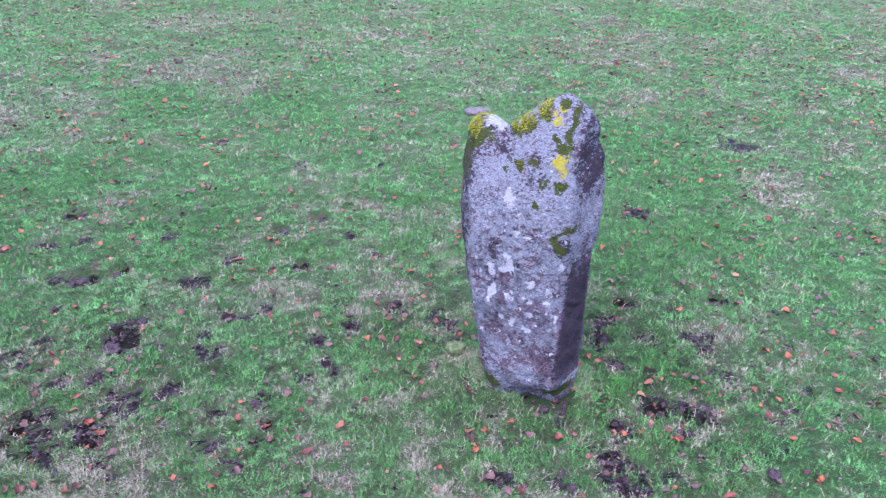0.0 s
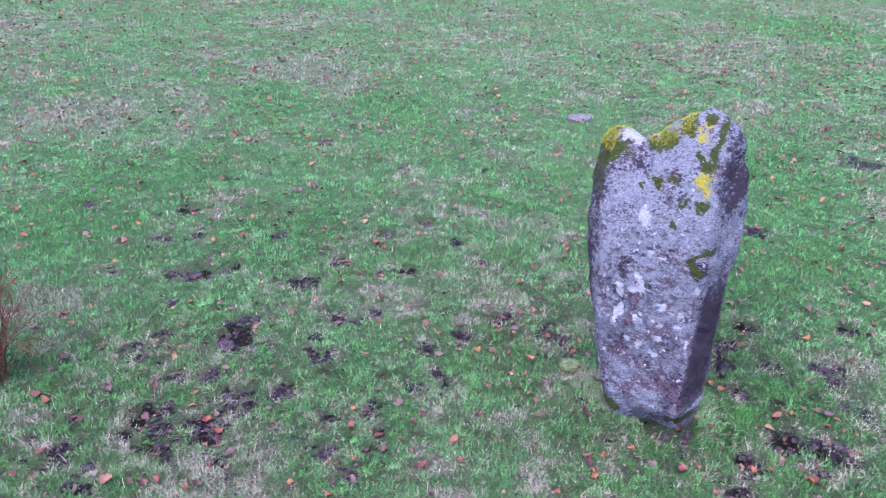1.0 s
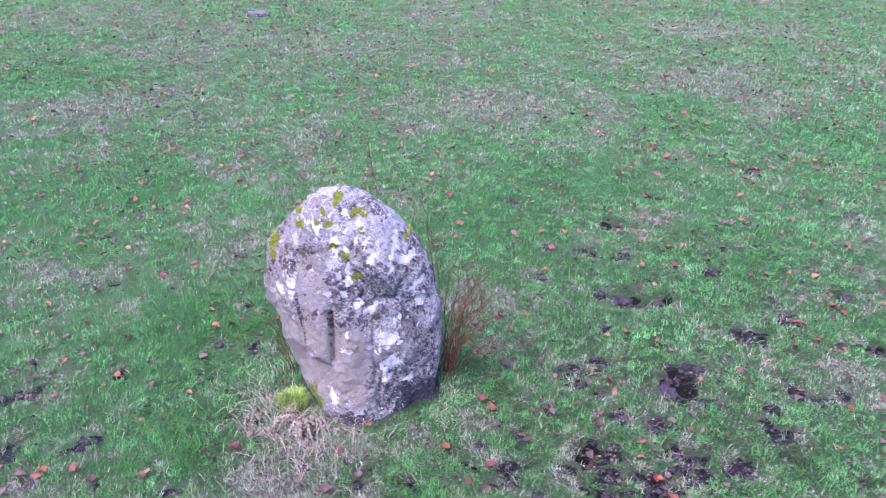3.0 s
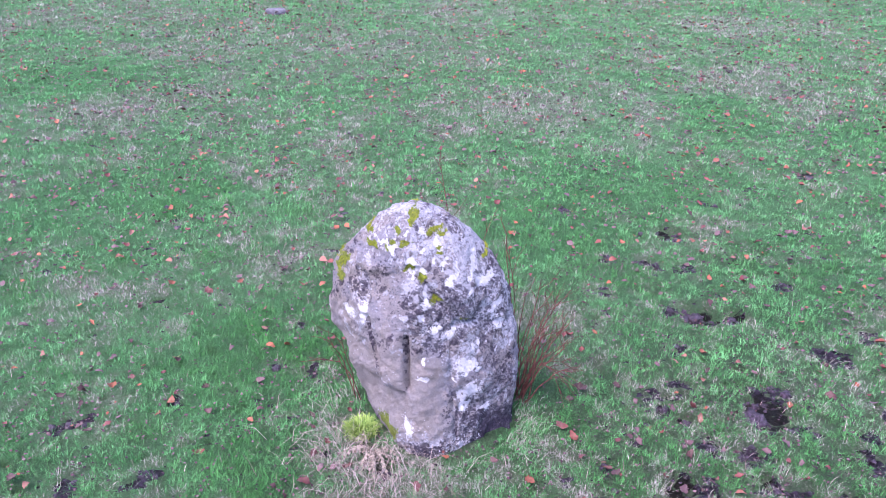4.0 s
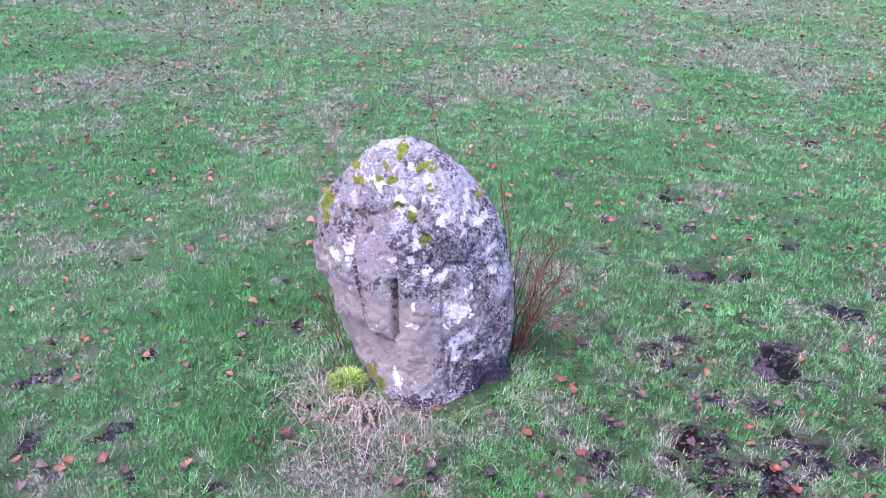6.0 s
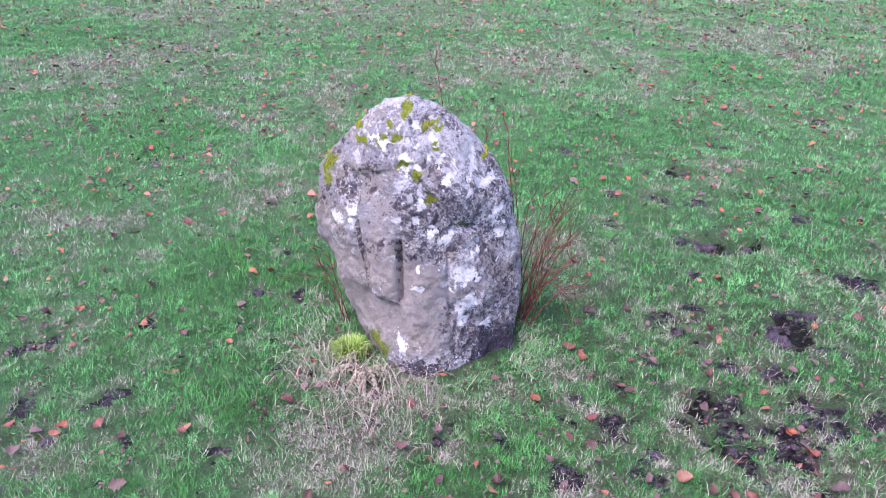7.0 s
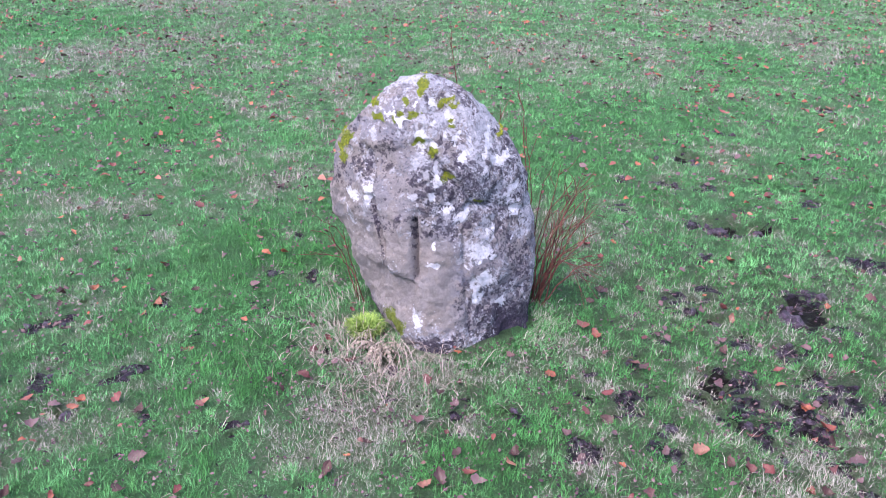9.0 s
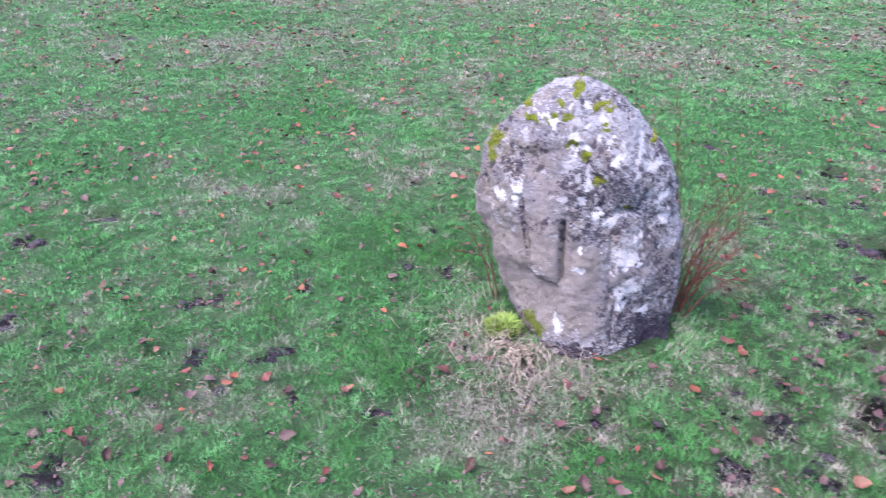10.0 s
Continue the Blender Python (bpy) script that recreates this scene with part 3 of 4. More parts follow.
def slab_fields(u, n, z):
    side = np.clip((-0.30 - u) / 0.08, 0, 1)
    yellow = patches(u, z, n, [(0.181, 1.645, 0.055, 0.07), (0.117, 1.858, 0.06, 0.035), (0.152, 1.92, 0.035, 0.022), (-0.06, 1.60, 0.025, 0.018), (0.20, 1.60, 0.02, 0.03)], -0.1)
    moss = patches(u, z, n, [(0.191, 1.722, 0.06, 0.035), (0.235, 1.875, 0.022, 0.06), (-0.064, 1.598, 0.05, 0.03), (0.195, 1.528, 0.05, 0.035), (0.22, 1.225, 0.035, 0.035),
                             (0.27, 1.28, 0.04, 0.022), (-0.12, 1.76, 0.06, 0.035), (-0.05, 1.81, 0.07, 0.05), (0.03, 1.89, 0.05, 0.03), (0.133, 1.775, 0.03, 0.025), (0.156, 1.95, 0.035, 0.03), (0.215, 1.78, 0.022, 0.05),
                             (0.02, 1.63, 0.04, 0.02), (0.09, 1.54, 0.022, 0.016), (0.08, 1.42, 0.02, 0.03), (-0.373, 1.70, 0.12, 0.05), (0.24, 1.165, 0.03, 0.03), (-0.13, 1.55, 0.02, 0.02)], -0.4)
    moss = np.maximum(moss, 0.66 * side * np.clip((z - 1.15) / 0.4, 0, 1))
    moss = np.maximum(moss, patches(u, z, n, [(-0.12, 0.17, 0.09, 0.05), (0.29, 0.14, 0.08, 0.05)]))
    white = patches(u, z, n, [(-0.081, 1.415, 0.045, 0.045), (0.105, 0.71, 0.028, 0.018), (0.106, 0.805, 0.028, 0.018), (-0.144, 0.83, 0.022, 0.06), (-0.064, 0.99, 0.05, 0.03),
                              (0.38, 0.176, 0.04, 0.04), (-0.26, 1.775, 0.08, 0.03), (0.159, 0.90, 0.025, 0.02), (0.213, 0.80, 0.03, 0.025), (0.10, 0.93, 0.02, 0.03), (-0.05, 1.05, 0.025, 0.03),
                              (-0.16, 0.95, 0.015, 0.05), (0.10, 0.60, 0.03, 0.02)] + flecks(3, 40, -0.28, 0.28, 0.25, 1.15, 0.006, 0.026) + flecks(8, 26, -0.28, 0.3, 1.15, 1.6, 0.006, 0.016))
    dark = patches(u, z, n, [(0.345, 1.62, 0.05, 0.11), (0.25, 1.17, 0.035, 0.035), (-0.20, 1.66, 0.03, 0.02), (-0.14, 1.12, 0.03, 0.05)])
    # A darker band down the right edge; the left side face is darker too.
    strip_dark = np.clip((u - 0.29) / 0.03, 0, 1) * np.clip((0.41 - u) / 0.02, 0, 1) * np.clip((1.10 - z) / 0.25, 0, 1) * np.clip((z - 0.25) / 0.15, 0, 1)
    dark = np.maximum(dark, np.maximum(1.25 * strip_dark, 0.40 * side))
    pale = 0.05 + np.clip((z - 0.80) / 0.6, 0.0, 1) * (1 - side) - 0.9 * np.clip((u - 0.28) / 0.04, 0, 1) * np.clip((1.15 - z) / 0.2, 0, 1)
    cushion = patches(u, z, n, [(-0.42, 1.74, 0.10, 0.05), (-0.34, 1.79, 0.08, 0.03), (-0.13, 1.77, 0.05, 0.03), (-0.06, 1.82, 0.07, 0.045), (0.02, 1.89, 0.05, 0.03), (-0.06, 1.60, 0.03, 0.016)], -0.4)
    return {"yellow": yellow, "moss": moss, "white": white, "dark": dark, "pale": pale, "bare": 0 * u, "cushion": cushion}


def step_down(d, width):
    """0 on the near side of an edge, 1 beyond it."""
    return 1 / (1 + np.exp(-np.clip(d / width, -30, 30)))


def boulder_carve(u, n, z):
    face = n > -0.25
    # two upright joints, the tongue of rock between them and the broken ledge under it
    out = groove(u, z, (-0.325, 0.76), (-0.250, 0.38), 0.090, 0.014) + groove(u, z, (-0.098, 0.68), (-0.092, 0.39), 0.075, 0.011)
    out = out + 0.020 * np.exp(-(((u + 0.18) / 0.08) ** 4 + ((z - 0.55) / 0.17) ** 4))
    out = out - 0.020 * step_down(-0.29 - u - 0.21 * (z - 0.55), 0.012) * np.clip((0.82 - z) / 0.1, 0, 1)
    ledge = 0.372 + 0.10 * np.clip(-0.10 - u, 0, 0.2) - 0.25 * np.clip(-0.30 - u, 0, 0.3)
    out = out - 0.042 * step_down(ledge - z, 0.008) * step_down(-0.085 - u, 0.012) * np.clip((u + 0.46) / 0.18, 0, 1) * np.clip(z / 0.30, 0.25, 1)
    # the hollow under the shoulder and the mossy clefts that run down from it
    out = out - 0.030 * np.exp(-(((u + 0.24) / 0.11) ** 2 + ((z - 0.90) / 0.09) ** 2))
    out = out + 0.022 * np.exp(-((segment(u, z, (-0.45, 0.98), (-0.12, 1.06)) / 0.035) ** 2))
    out = out + groove(u, z, (-0.37, 0.98), (-0.345, 0.84), 0.035, 0.03) + groove(u, z, (-0.10, 1.045), (-0.03, 1.035), 0.025, 0.016)
    out = out + groove(u, z, (-0.03, 1.00), (0.07, 0.885), 0.040, 0.018) + groove(u, z, (0.07, 0.885), (0.20, 0.76), 0.022, 0.016)
    out = out + groove(u, z, (0.18, 0.735), (0.30, 0.705), 0.045, 0.018) + groove(u, z, (0.30, 0.71), (0.52, 0.62), 0.018, 0.016)
    out = out + 0.018 * np.exp(-(((u - 0.22) / 0.16) ** 2 + ((z - 0.90) / 0.10) ** 2))
    # the long joint of the lower face
    out = out + groove(u, z, (0.155, 0.62), (0.20, 0.06), 0.012, 0.010) - 0.010 * step_down(u - 0.19, 0.012) * np.clip((0.35 - z) / 0.1, 0, 1)
    return (out - 0.03 * np.exp(-(((u - 0.42) / 0.25) ** 2 + ((z - 0.04) / 0.10) ** 2))) * face


def boulder_fields(u, n, z):
    white = patches(u, z, n, [(-0.436, 0.727, 0.03, 0.03), (-0.345, 0.765, 0.03, 0.05), (0.238, 0.497, 0.06, 0.045), (0.225, 0.305, 0.022, 0.06), (0.285, 0.335, 0.05, 0.05),
                              (0.25, 0.25, 0.03, 0.03), (-0.083, 0.168, 0.028, 0.05), (0.431, 0.66, 0.03, 0.035), (0.40, 0.744, 0.028, 0.03), (0.27, 1.018, 0.022, 0.06),
                              (0.35, 0.925, 0.04, 0.032), (0.056, 1.158, 0.022, 0.016), (0.096, 1.061, 0.026, 0.022), (0.14, 0.984, 0.026, 0.03), (0.007, 0.885, 0.02, 0.035),
                              (0.06, 0.715, 0.028, 0.022), (0.147, 0.679, 0.035, 0.025), (-0.03, 1.06, 0.022, 0.02), (-0.20, 1.16, 0.10, 0.012), (0.37, 0.20, 0.04, 0.03)]
                    + flecks(4, 46, -0.06, 0.50, 0.42, 1.05, 0.008, 0.024) + flecks(6, 12, -0.45, 0.2, 1.0, 1.27, 0.010, 0.035))
    moss = patches(u, z, n, [(-0.066, 1.277, 0.03, 0.03), (-0.177, 1.179, 0.028, 0.012), (-0.228, 1.147, 0.022, 0.012), (-0.295, 1.12, 0.03, 0.014), (0.049, 1.211, 0.035, 0.012),
                             (0.092, 1.184, 0.024, 0.012), (-0.103, 1.179, 0.022, 0.014), (-0.136, 1.227, 0.025, 0.012), (-0.492, 0.97, 0.025, 0.05), (-0.505, 0.895, 0.025, 0.03),
                             (-0.092, 1.044, 0.04, 0.012), (-0.022, 0.99, 0.022, 0.025), (0.072, 0.885, 0.05, 0.02), (0.335, 1.006, 0.03, 0.014), (-0.35, 1.17, 0.05, 0.02),
                             (0.08, 1.12, 0.022, 0.012), (0.225, 0.725, 0.035, 0.010), (-0.21, 0.09, 0.06, 0.05)], -0.7)
    # The narrow patch at (0.25, 0.72) paints the shade of its deep cleft.
    dark = 0.48 * patches(u, z, n, [(-0.365, 0.875, 0.05, 0.06), (-0.385, 0.97, 0.03, 0.03), (0.25, 0.72, 0.05, 0.014), (-0.07, 0.88, 0.05, 0.03),
                                    (0.08, 0.60, 0.06, 0.06), (0.02, 0.78, 0.07, 0.05)])
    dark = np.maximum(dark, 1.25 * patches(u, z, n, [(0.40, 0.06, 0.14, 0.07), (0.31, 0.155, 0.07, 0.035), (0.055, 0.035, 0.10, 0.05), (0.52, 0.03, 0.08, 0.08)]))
    speckled = np.clip((u + 0.13) / 0.10, 0, 1) * np.clip((z - 0.50) / 0.15, 0, 1) * np.clip((1.05 - z) / 0.12, 0, 1)
    dark = np.maximum(dark, np.maximum(0.29 * speckled, 0.17 * np.clip((u - 0.22) / 0.1, 0, 1) * np.clip((0.5 - z) / 0.2, 0, 1)))
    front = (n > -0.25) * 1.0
    # Shade painted dark into the joints and under the broken ledge.
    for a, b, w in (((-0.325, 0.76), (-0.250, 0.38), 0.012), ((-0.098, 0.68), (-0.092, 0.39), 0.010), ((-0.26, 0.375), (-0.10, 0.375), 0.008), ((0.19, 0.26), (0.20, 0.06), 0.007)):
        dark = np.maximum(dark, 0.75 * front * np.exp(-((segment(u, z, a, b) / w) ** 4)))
    bare = np.clip((0.62 - z) / 0.1, 0, 1) * np.clip((0.14 - u) / 0.06, 0, 1) * np.clip((z - 0.10) / 0.06, 0, 1)
    pale = 0.35 * np.clip((u - 0.12) / 0.1, 0, 1) * np.clip((z - 0.12) / 0.1, 0, 1) + 0.50 * np.clip((z - 0.45) / 0.3, 0, 1) * np.clip((u + 0.20) / 0.2, 0, 1) + 0.45 * np.clip((z - 1.03) / 0.1, 0, 1) - 0.2 - 0.5 * bare
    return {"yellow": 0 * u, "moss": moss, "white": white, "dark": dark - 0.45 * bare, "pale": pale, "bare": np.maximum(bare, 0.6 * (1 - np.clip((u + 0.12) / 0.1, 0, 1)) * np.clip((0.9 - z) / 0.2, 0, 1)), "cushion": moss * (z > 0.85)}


slab, slab_p, slab_f = loft_stone(
    "standing_stone", SLAB_FOOT, (1, -0.2),
    left=[(0, -0.20), (0.2, -0.22), (0.42, -0.30), (0.78, -0.375), (1.12, -0.438), (1.38, -0.478), (1.6, -0.485), (1.97, -0.48)],
    right=[(0, 0.40), (0.3, 0.425), (0.575, 0.42), (1.0, 0.41), (1.34, 0.415), (1.6, 0.42), (1.97, 0.41)],
    front=[(0, 0.22), (0.12, 0.28), (0.25, 0.315), (0.6, 0.30), (0.9, 0.275), (1.25, 0.25), (1.6, 0.16), (1.8, 0.06), (1.97, 0.0)],
    back=[(0, -0.22), (0.5, -0.28), (1.3, -0.28), (1.97, -0.26)],
    top=[(-0.50, 1.76), (-0.45, 1.79), (-0.38, 1.795), (-0.27, 1.785), (-0.20, 1.75), (-0.14, 1.77), (-0.04, 1.86), (0.04, 1.92), (0.13, 1.975), (0.22, 1.965), (0.30, 1.90), (0.37, 1.76), (0.44, 1.55)],
    corners=[(0.16, 0.92), (0.50, 1.0), (0.84, 0.97), (1.0, 0.50), (0.93, 0.04), (0.45, 0.0), (0.08, 0.05), (0.0, 0.36)],
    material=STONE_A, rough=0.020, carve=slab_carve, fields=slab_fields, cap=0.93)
tagged(slab, "tall grey standing stone slab with yellow lichen and mossy top", "standing stone")

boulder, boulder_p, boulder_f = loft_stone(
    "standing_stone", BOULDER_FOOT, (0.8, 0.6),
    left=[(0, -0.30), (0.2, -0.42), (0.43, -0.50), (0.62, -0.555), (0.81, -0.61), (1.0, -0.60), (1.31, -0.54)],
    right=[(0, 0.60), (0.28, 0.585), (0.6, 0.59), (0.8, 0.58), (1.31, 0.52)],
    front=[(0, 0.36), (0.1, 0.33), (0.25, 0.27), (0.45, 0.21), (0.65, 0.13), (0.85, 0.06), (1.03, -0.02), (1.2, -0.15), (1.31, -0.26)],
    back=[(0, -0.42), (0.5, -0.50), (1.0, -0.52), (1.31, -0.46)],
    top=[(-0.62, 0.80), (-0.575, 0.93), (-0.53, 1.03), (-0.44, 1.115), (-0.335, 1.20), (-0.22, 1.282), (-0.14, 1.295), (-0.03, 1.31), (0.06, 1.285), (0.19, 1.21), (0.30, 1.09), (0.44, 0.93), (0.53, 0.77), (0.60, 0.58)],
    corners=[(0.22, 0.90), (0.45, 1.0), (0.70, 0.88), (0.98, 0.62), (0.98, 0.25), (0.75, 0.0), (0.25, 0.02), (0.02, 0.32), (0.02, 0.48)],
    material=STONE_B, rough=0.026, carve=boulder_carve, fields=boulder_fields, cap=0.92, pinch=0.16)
tagged(boulder, "squat grey boulder standing stone with white lichen crusts", "standing stone")


# ---- grass ----
def clear_of_stones(x, y):
    d1 = ((x - 0.86) / 0.28) ** 2 + ((y - 4.42) / 0.20) ** 2
    a = (x + 3.70) * 0.8 + (y - 3.05) * 0.6
    b = (x + 3.70) * 0.6 - (y - 3.05) * 0.8
    d2 = ((a - 0.14) / 0.42) ** 2 + ((b + 0.05) / 0.33) ** 2
    return (d1 > 1) & (d2 > 1)


def scatter(count, x0, x1, y0, y1):
    return rng.uniform(x0, x1, count), rng.uniform(y0, y1, count)


def in_view(x, y, spread=0.4):
    """The part of the field that the walk looks over: a broad wedge north-west of it."""
    return (x < 1.2 + spread + 0.62 * y) & (y > -0.3 - spread) & ((y > 1.7 - 0.45 * np.abs(x - 0.5)) | (x < -2.4))


def fan(count, reach, power):
    """Places that thin out smoothly with the distance from the stones' near side."""
    r = np.linspace(1.0, reach, 4000)
    share = np.cumsum(r * np.minimum(1, (4.0 / r) ** power))
    d = np.interp(rng.random(count) * share[-1], share, r)
    a = rng.uniform(radians(-42), radians(105), count)
    return -0.6 - d * np.sin(a), -0.2 + d * np.cos(a)


def tufted(x, y, each, radius):
    """Blades gathered in tufts: places, directions and, for every blade, its tuft's number."""
    tuft = np.repeat(np.arange(len(x)), each)
    dx, dy = rng.normal(0, 1, len(tuft)), rng.normal(0, 1, len(tuft))
    spread = radius[tuft] if np.ndim(radius) else radius
    return x[tuft] + dx * spread, y[tuft] + dy * spread, np.arctan2(dy, dx) - math.pi / 2 + rng.normal(0, 0.7, len(tuft)), tuft


def build_grass():
    hx, hy = fan(420000, 27, 1.65)
    keep = in_view(hx, hy) & clear_of_stones(hx, hy)
    hx, hy = hx[keep], hy[keep]
    keep = rng.random(len(hx)) > np.clip(plan.at("mud", hx, hy) * 1.7 - 0.30, 0, 0.88)
    keep &= rng.random(len(hx)) > np.clip(plan.at("pit", hx, hy) * 2.0 - 0.30, 0, 0.985)
    keep &= rng.random(len(hx)) < 1.2 * plan.at("thin", hx, hy) + 0.35
    hx, hy = hx[keep][:215000], hy[keep][:215000]
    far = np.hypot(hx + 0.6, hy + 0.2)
    big = np.clip(far / 4.0, 1, 4.5)
    h = len(hx)
    tall, tone, age = np.clip(np.exp(rng.normal(0, 0.32, h)), 0.5, 2.2), rng.random(h), rng.random(h)
    x, y, way, tuft = tufted(hx, hy, 8, 0.0125 * big * rng.uniform(0.6, 1.6, h))
    n = len(x)
    dry, lush, clump = plan.at("dry", x, y), plan.at("lush", x, y), plan.at("clump", x, y)
    length = (0.010 + 0.027 * clump + 0.012 * lush) * tall[tuft] * rng.uniform(0.6, 1.3, n) * (1 + 0.03 * far[tuft])
    width = rng.uniform(0.0017, 0.0033, n) * big[tuft]
    lean = np.clip(rng.normal(0.80, 0.36, n), 0.0, 1.5)
    root = np.stack([x, y, plan.at("rise", x, y) - 0.003], 1)
    v, quads, tris, order = blades(root, length, width, way, lean, np.zeros(n, bool))
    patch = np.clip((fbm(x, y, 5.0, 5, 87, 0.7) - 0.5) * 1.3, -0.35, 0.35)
    # Far blades are toned lighter, painting in the sheen of low-angle grass.
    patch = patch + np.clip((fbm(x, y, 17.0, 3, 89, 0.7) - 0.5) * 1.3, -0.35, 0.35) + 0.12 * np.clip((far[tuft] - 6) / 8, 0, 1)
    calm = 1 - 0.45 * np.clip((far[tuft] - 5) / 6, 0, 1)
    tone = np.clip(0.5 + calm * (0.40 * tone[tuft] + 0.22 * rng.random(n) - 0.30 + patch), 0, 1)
    age = 0.6 * age[tuft] + 0.4 * rng.random(n)
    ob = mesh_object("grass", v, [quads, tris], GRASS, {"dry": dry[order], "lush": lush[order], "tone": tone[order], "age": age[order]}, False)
    tagged(ob, "short grazed green grass with dead blades mixed in", "grass", kind="stuff")


build_grass()


def build_outer_grass():
    """Coarser cover for the rest of the near field."""
    x, y = scatter(420000, -13, 11, -9, 13)
    keep = ~in_view(x, y) & (rng.random(len(x)) < 0.35 + 0.9 * np.exp(-((np.hypot(x + 0.5, y - 0.5) / 5) ** 2)))
    x, y = x[keep][:190000], y[keep][:190000]
    n = len(x)
    root = np.stack([x, y, rise(x, y) - 0.003], 1)
    v, quads, tris, order = blades(root, rng.uniform(0.02, 0.05, n), rng.uniform(0.004, 0.009, n), rng.uniform(0, 6.2832, n), np.clip(rng.normal(0.85, 0.4, n), 0, 1.5), np.zeros(n, bool))
    ob = mesh_object("outer_grass", v, [quads, tris], GRASS, {"dry": dry_field(x, y)[order], "lush": np.zeros(len(v)), "tone": rng.random(n)[order], "age": rng.random(n)[order]}, False)
    tagged(ob, "short green grass over the rest of the pasture", "grass", kind="stuff")


build_outer_grass()


def build_straw():
    """Loose dead stalks lying in the grass, thickest on bleached patches and round the boulder's foot."""
    x, y = scatter(60000, -8, 4, 0.2, 9)
    dry = plan.at("dry", x, y)
    keep = in_view(x, y) & clear_of_stones(x, y) & (rng.random(len(x)) < 0.05 + 0.5 * dry**2)
    x, y = x[keep], y[keep]
    n = 380
    bx, by = rng.normal(-3.70, 0.26, n), rng.normal(2.56, 0.15, n)
    ok = clear_of_stones(bx, by)
    x, y = np.r_[x, bx[ok]], np.r_[y, by[ok]]
    length = np.r_[rng.uniform(0.03, 0.085, len(x) - ok.sum()), rng.uniform(0.08, 0.22, ok.sum())]
    lean = np.clip(rng.normal(1.25, 0.22, len(x)), 0.5, 1.5)
    root = np.stack([x, y, plan.at("rise", x, y) + 0.008], 1)
    v, quads, tris, order = blades(root, length, rng.uniform(0.0022, 0.0036, len(x)), rng.uniform(0, 6.28, len(x)), lean, np.ones(len(x), bool), 0.35)
    ob = mesh_object("dead_grass", v, [quads, tris], STRAW, {"dry": np.zeros(len(v)), "lush": np.zeros(len(v))})
    tagged(ob, "loose pale dead grass stalks lying on the turf", "dead grass", kind="stuff")


build_straw()


def frond_clump(name, foot, radius, height, count, material, label, category):
    a, r = rng.uniform(0, 6.28, count), radius * np.sqrt(rng.random(count))
    x, y = foot[0] + r * np.cos(a), foot[1] + r * np.sin(a)
    root = np.stack([x - foot[0], y - foot[1], rise(x, y) + height * 0.55 * np.sqrt(np.clip(1 - (r / radius) ** 2, 0, 1)) * rng.random(count)], 1)
    v, quads, tris, order = blades(root, height * rng.uniform(0.4, 1.0, count), rng.uniform(0.003, 0.006, count), a + 1.57 + rng.normal(0, 0.8, count) + 3.14,
                                   np.clip(rng.normal(0.7, 0.3, count), 0.1, 1.4), np.ones(count, bool))
    ob = mesh_object(name, v, [quads, tris], material, {"dry": np.zeros(len(v)), "lush": np.zeros(len(v))})
    ob.location = (*foot, 0)
    return tagged(ob, label, category)


frond_clump("moss_clump", (-3.925, 2.735), 0.088, 0.080, 1300, TUFT, "bright yellow-green moss clump beside the boulder", "moss")


def cushion_moss(stone, along, p, f, floor, cushions, height):
    """Short moss shoots on the mossy parts of a stone, one mesh for each cushion."""
    ux, uy = Vector(along).normalized()
    u = p[:, 0] * ux + p[:, 1] * uy
    where = np.flatnonzero((f["cushion"] > floor) & (p[:, 2] > 0.3))
    owner = np.argmin([np.hypot(u[where] - cu, p[where, 2] - cz) for cu, cz in cushions], 0)
    for k in range(len(cushions)):
        mine = where[owner == k]
        if len(mine) < 6:
            continue
        pick = rng.choice(mine, int(min(900, 5 * len(mine))))
        root = p[pick] + rng.normal(0, 0.004, (len(pick), 3)) * (1, 1, 0.6)
        out = np.arctan2(-root[:, 0], root[:, 1])
        v, quads, tris, order = blades(root, height * rng.uniform(0.5, 1.3, len(pick)), rng.uniform(0.003, 0.006, len(pick)), out + rng.normal(0, 0.7, len(pick)),
                                       np.clip(rng.normal(0.9, 0.4, len(pick)), 0.1, 1.7), np.zeros(len(pick), bool))
        ob = mesh_object("moss_cushion", v, [quads, tris], MOSS, {"dry": np.zeros(len(v)), "lush": np.zeros(len(v))})
        ob.parent = stone
        tagged(ob, "yellow-green cushion moss", kind="stuff")


# ---- other stones ----
def rock(name, x, y, size, sink, seed, label, category, turn=0.0, material=None):
    bm = bmesh.new()
    bmesh.ops.create_icosphere(bm, subdivisions=4, radius=1)
    off = Vector((seed * 3.1, seed * 1.7, 0))
    for v in bm.verts:
        c = v.co.copy()
        c *= 1 + 0.32 * noise.fractal(c * 1.2 + off, 0.9, 2, 3) + 0.06 * noise.fractal(c * 5 + off, 0.8, 2, 3)
        c.z = c.z if c.z < 0.55 else 0.55 + (c.z - 0.55) * 0.3
        v.co = Vector((c.x * size[0], c.y * size[1], c.z * size[2]))
    me = bpy.data.meshes.new(name)
    bm.to_mesh(me)
    bm.free()
    for poly in me.polygons:
        poly.use_smooth = True
    me.materials.append(material or FLAT_ROCK)
    ob = new(name, me)
    z = float(rise(np.array([x]), np.array([y]))[0])
    ob.matrix_world = pose(x, y, z + size[2] * (0.35 - sink), 0, 0, turn)
    return tagged(ob, label, category)


rock("flat_stone", -0.02, 10.26, (0.15, 0.10, 0.09), 0.1, 1, "flat purple-grey stone lying in the grass", "stone", 10)
rock("flat_stone", -13.54, 10.35, (0.20, 0.13, 0.10), 0.1, 2, "flat bluish-grey stone lying in the grass", "stone", 40)
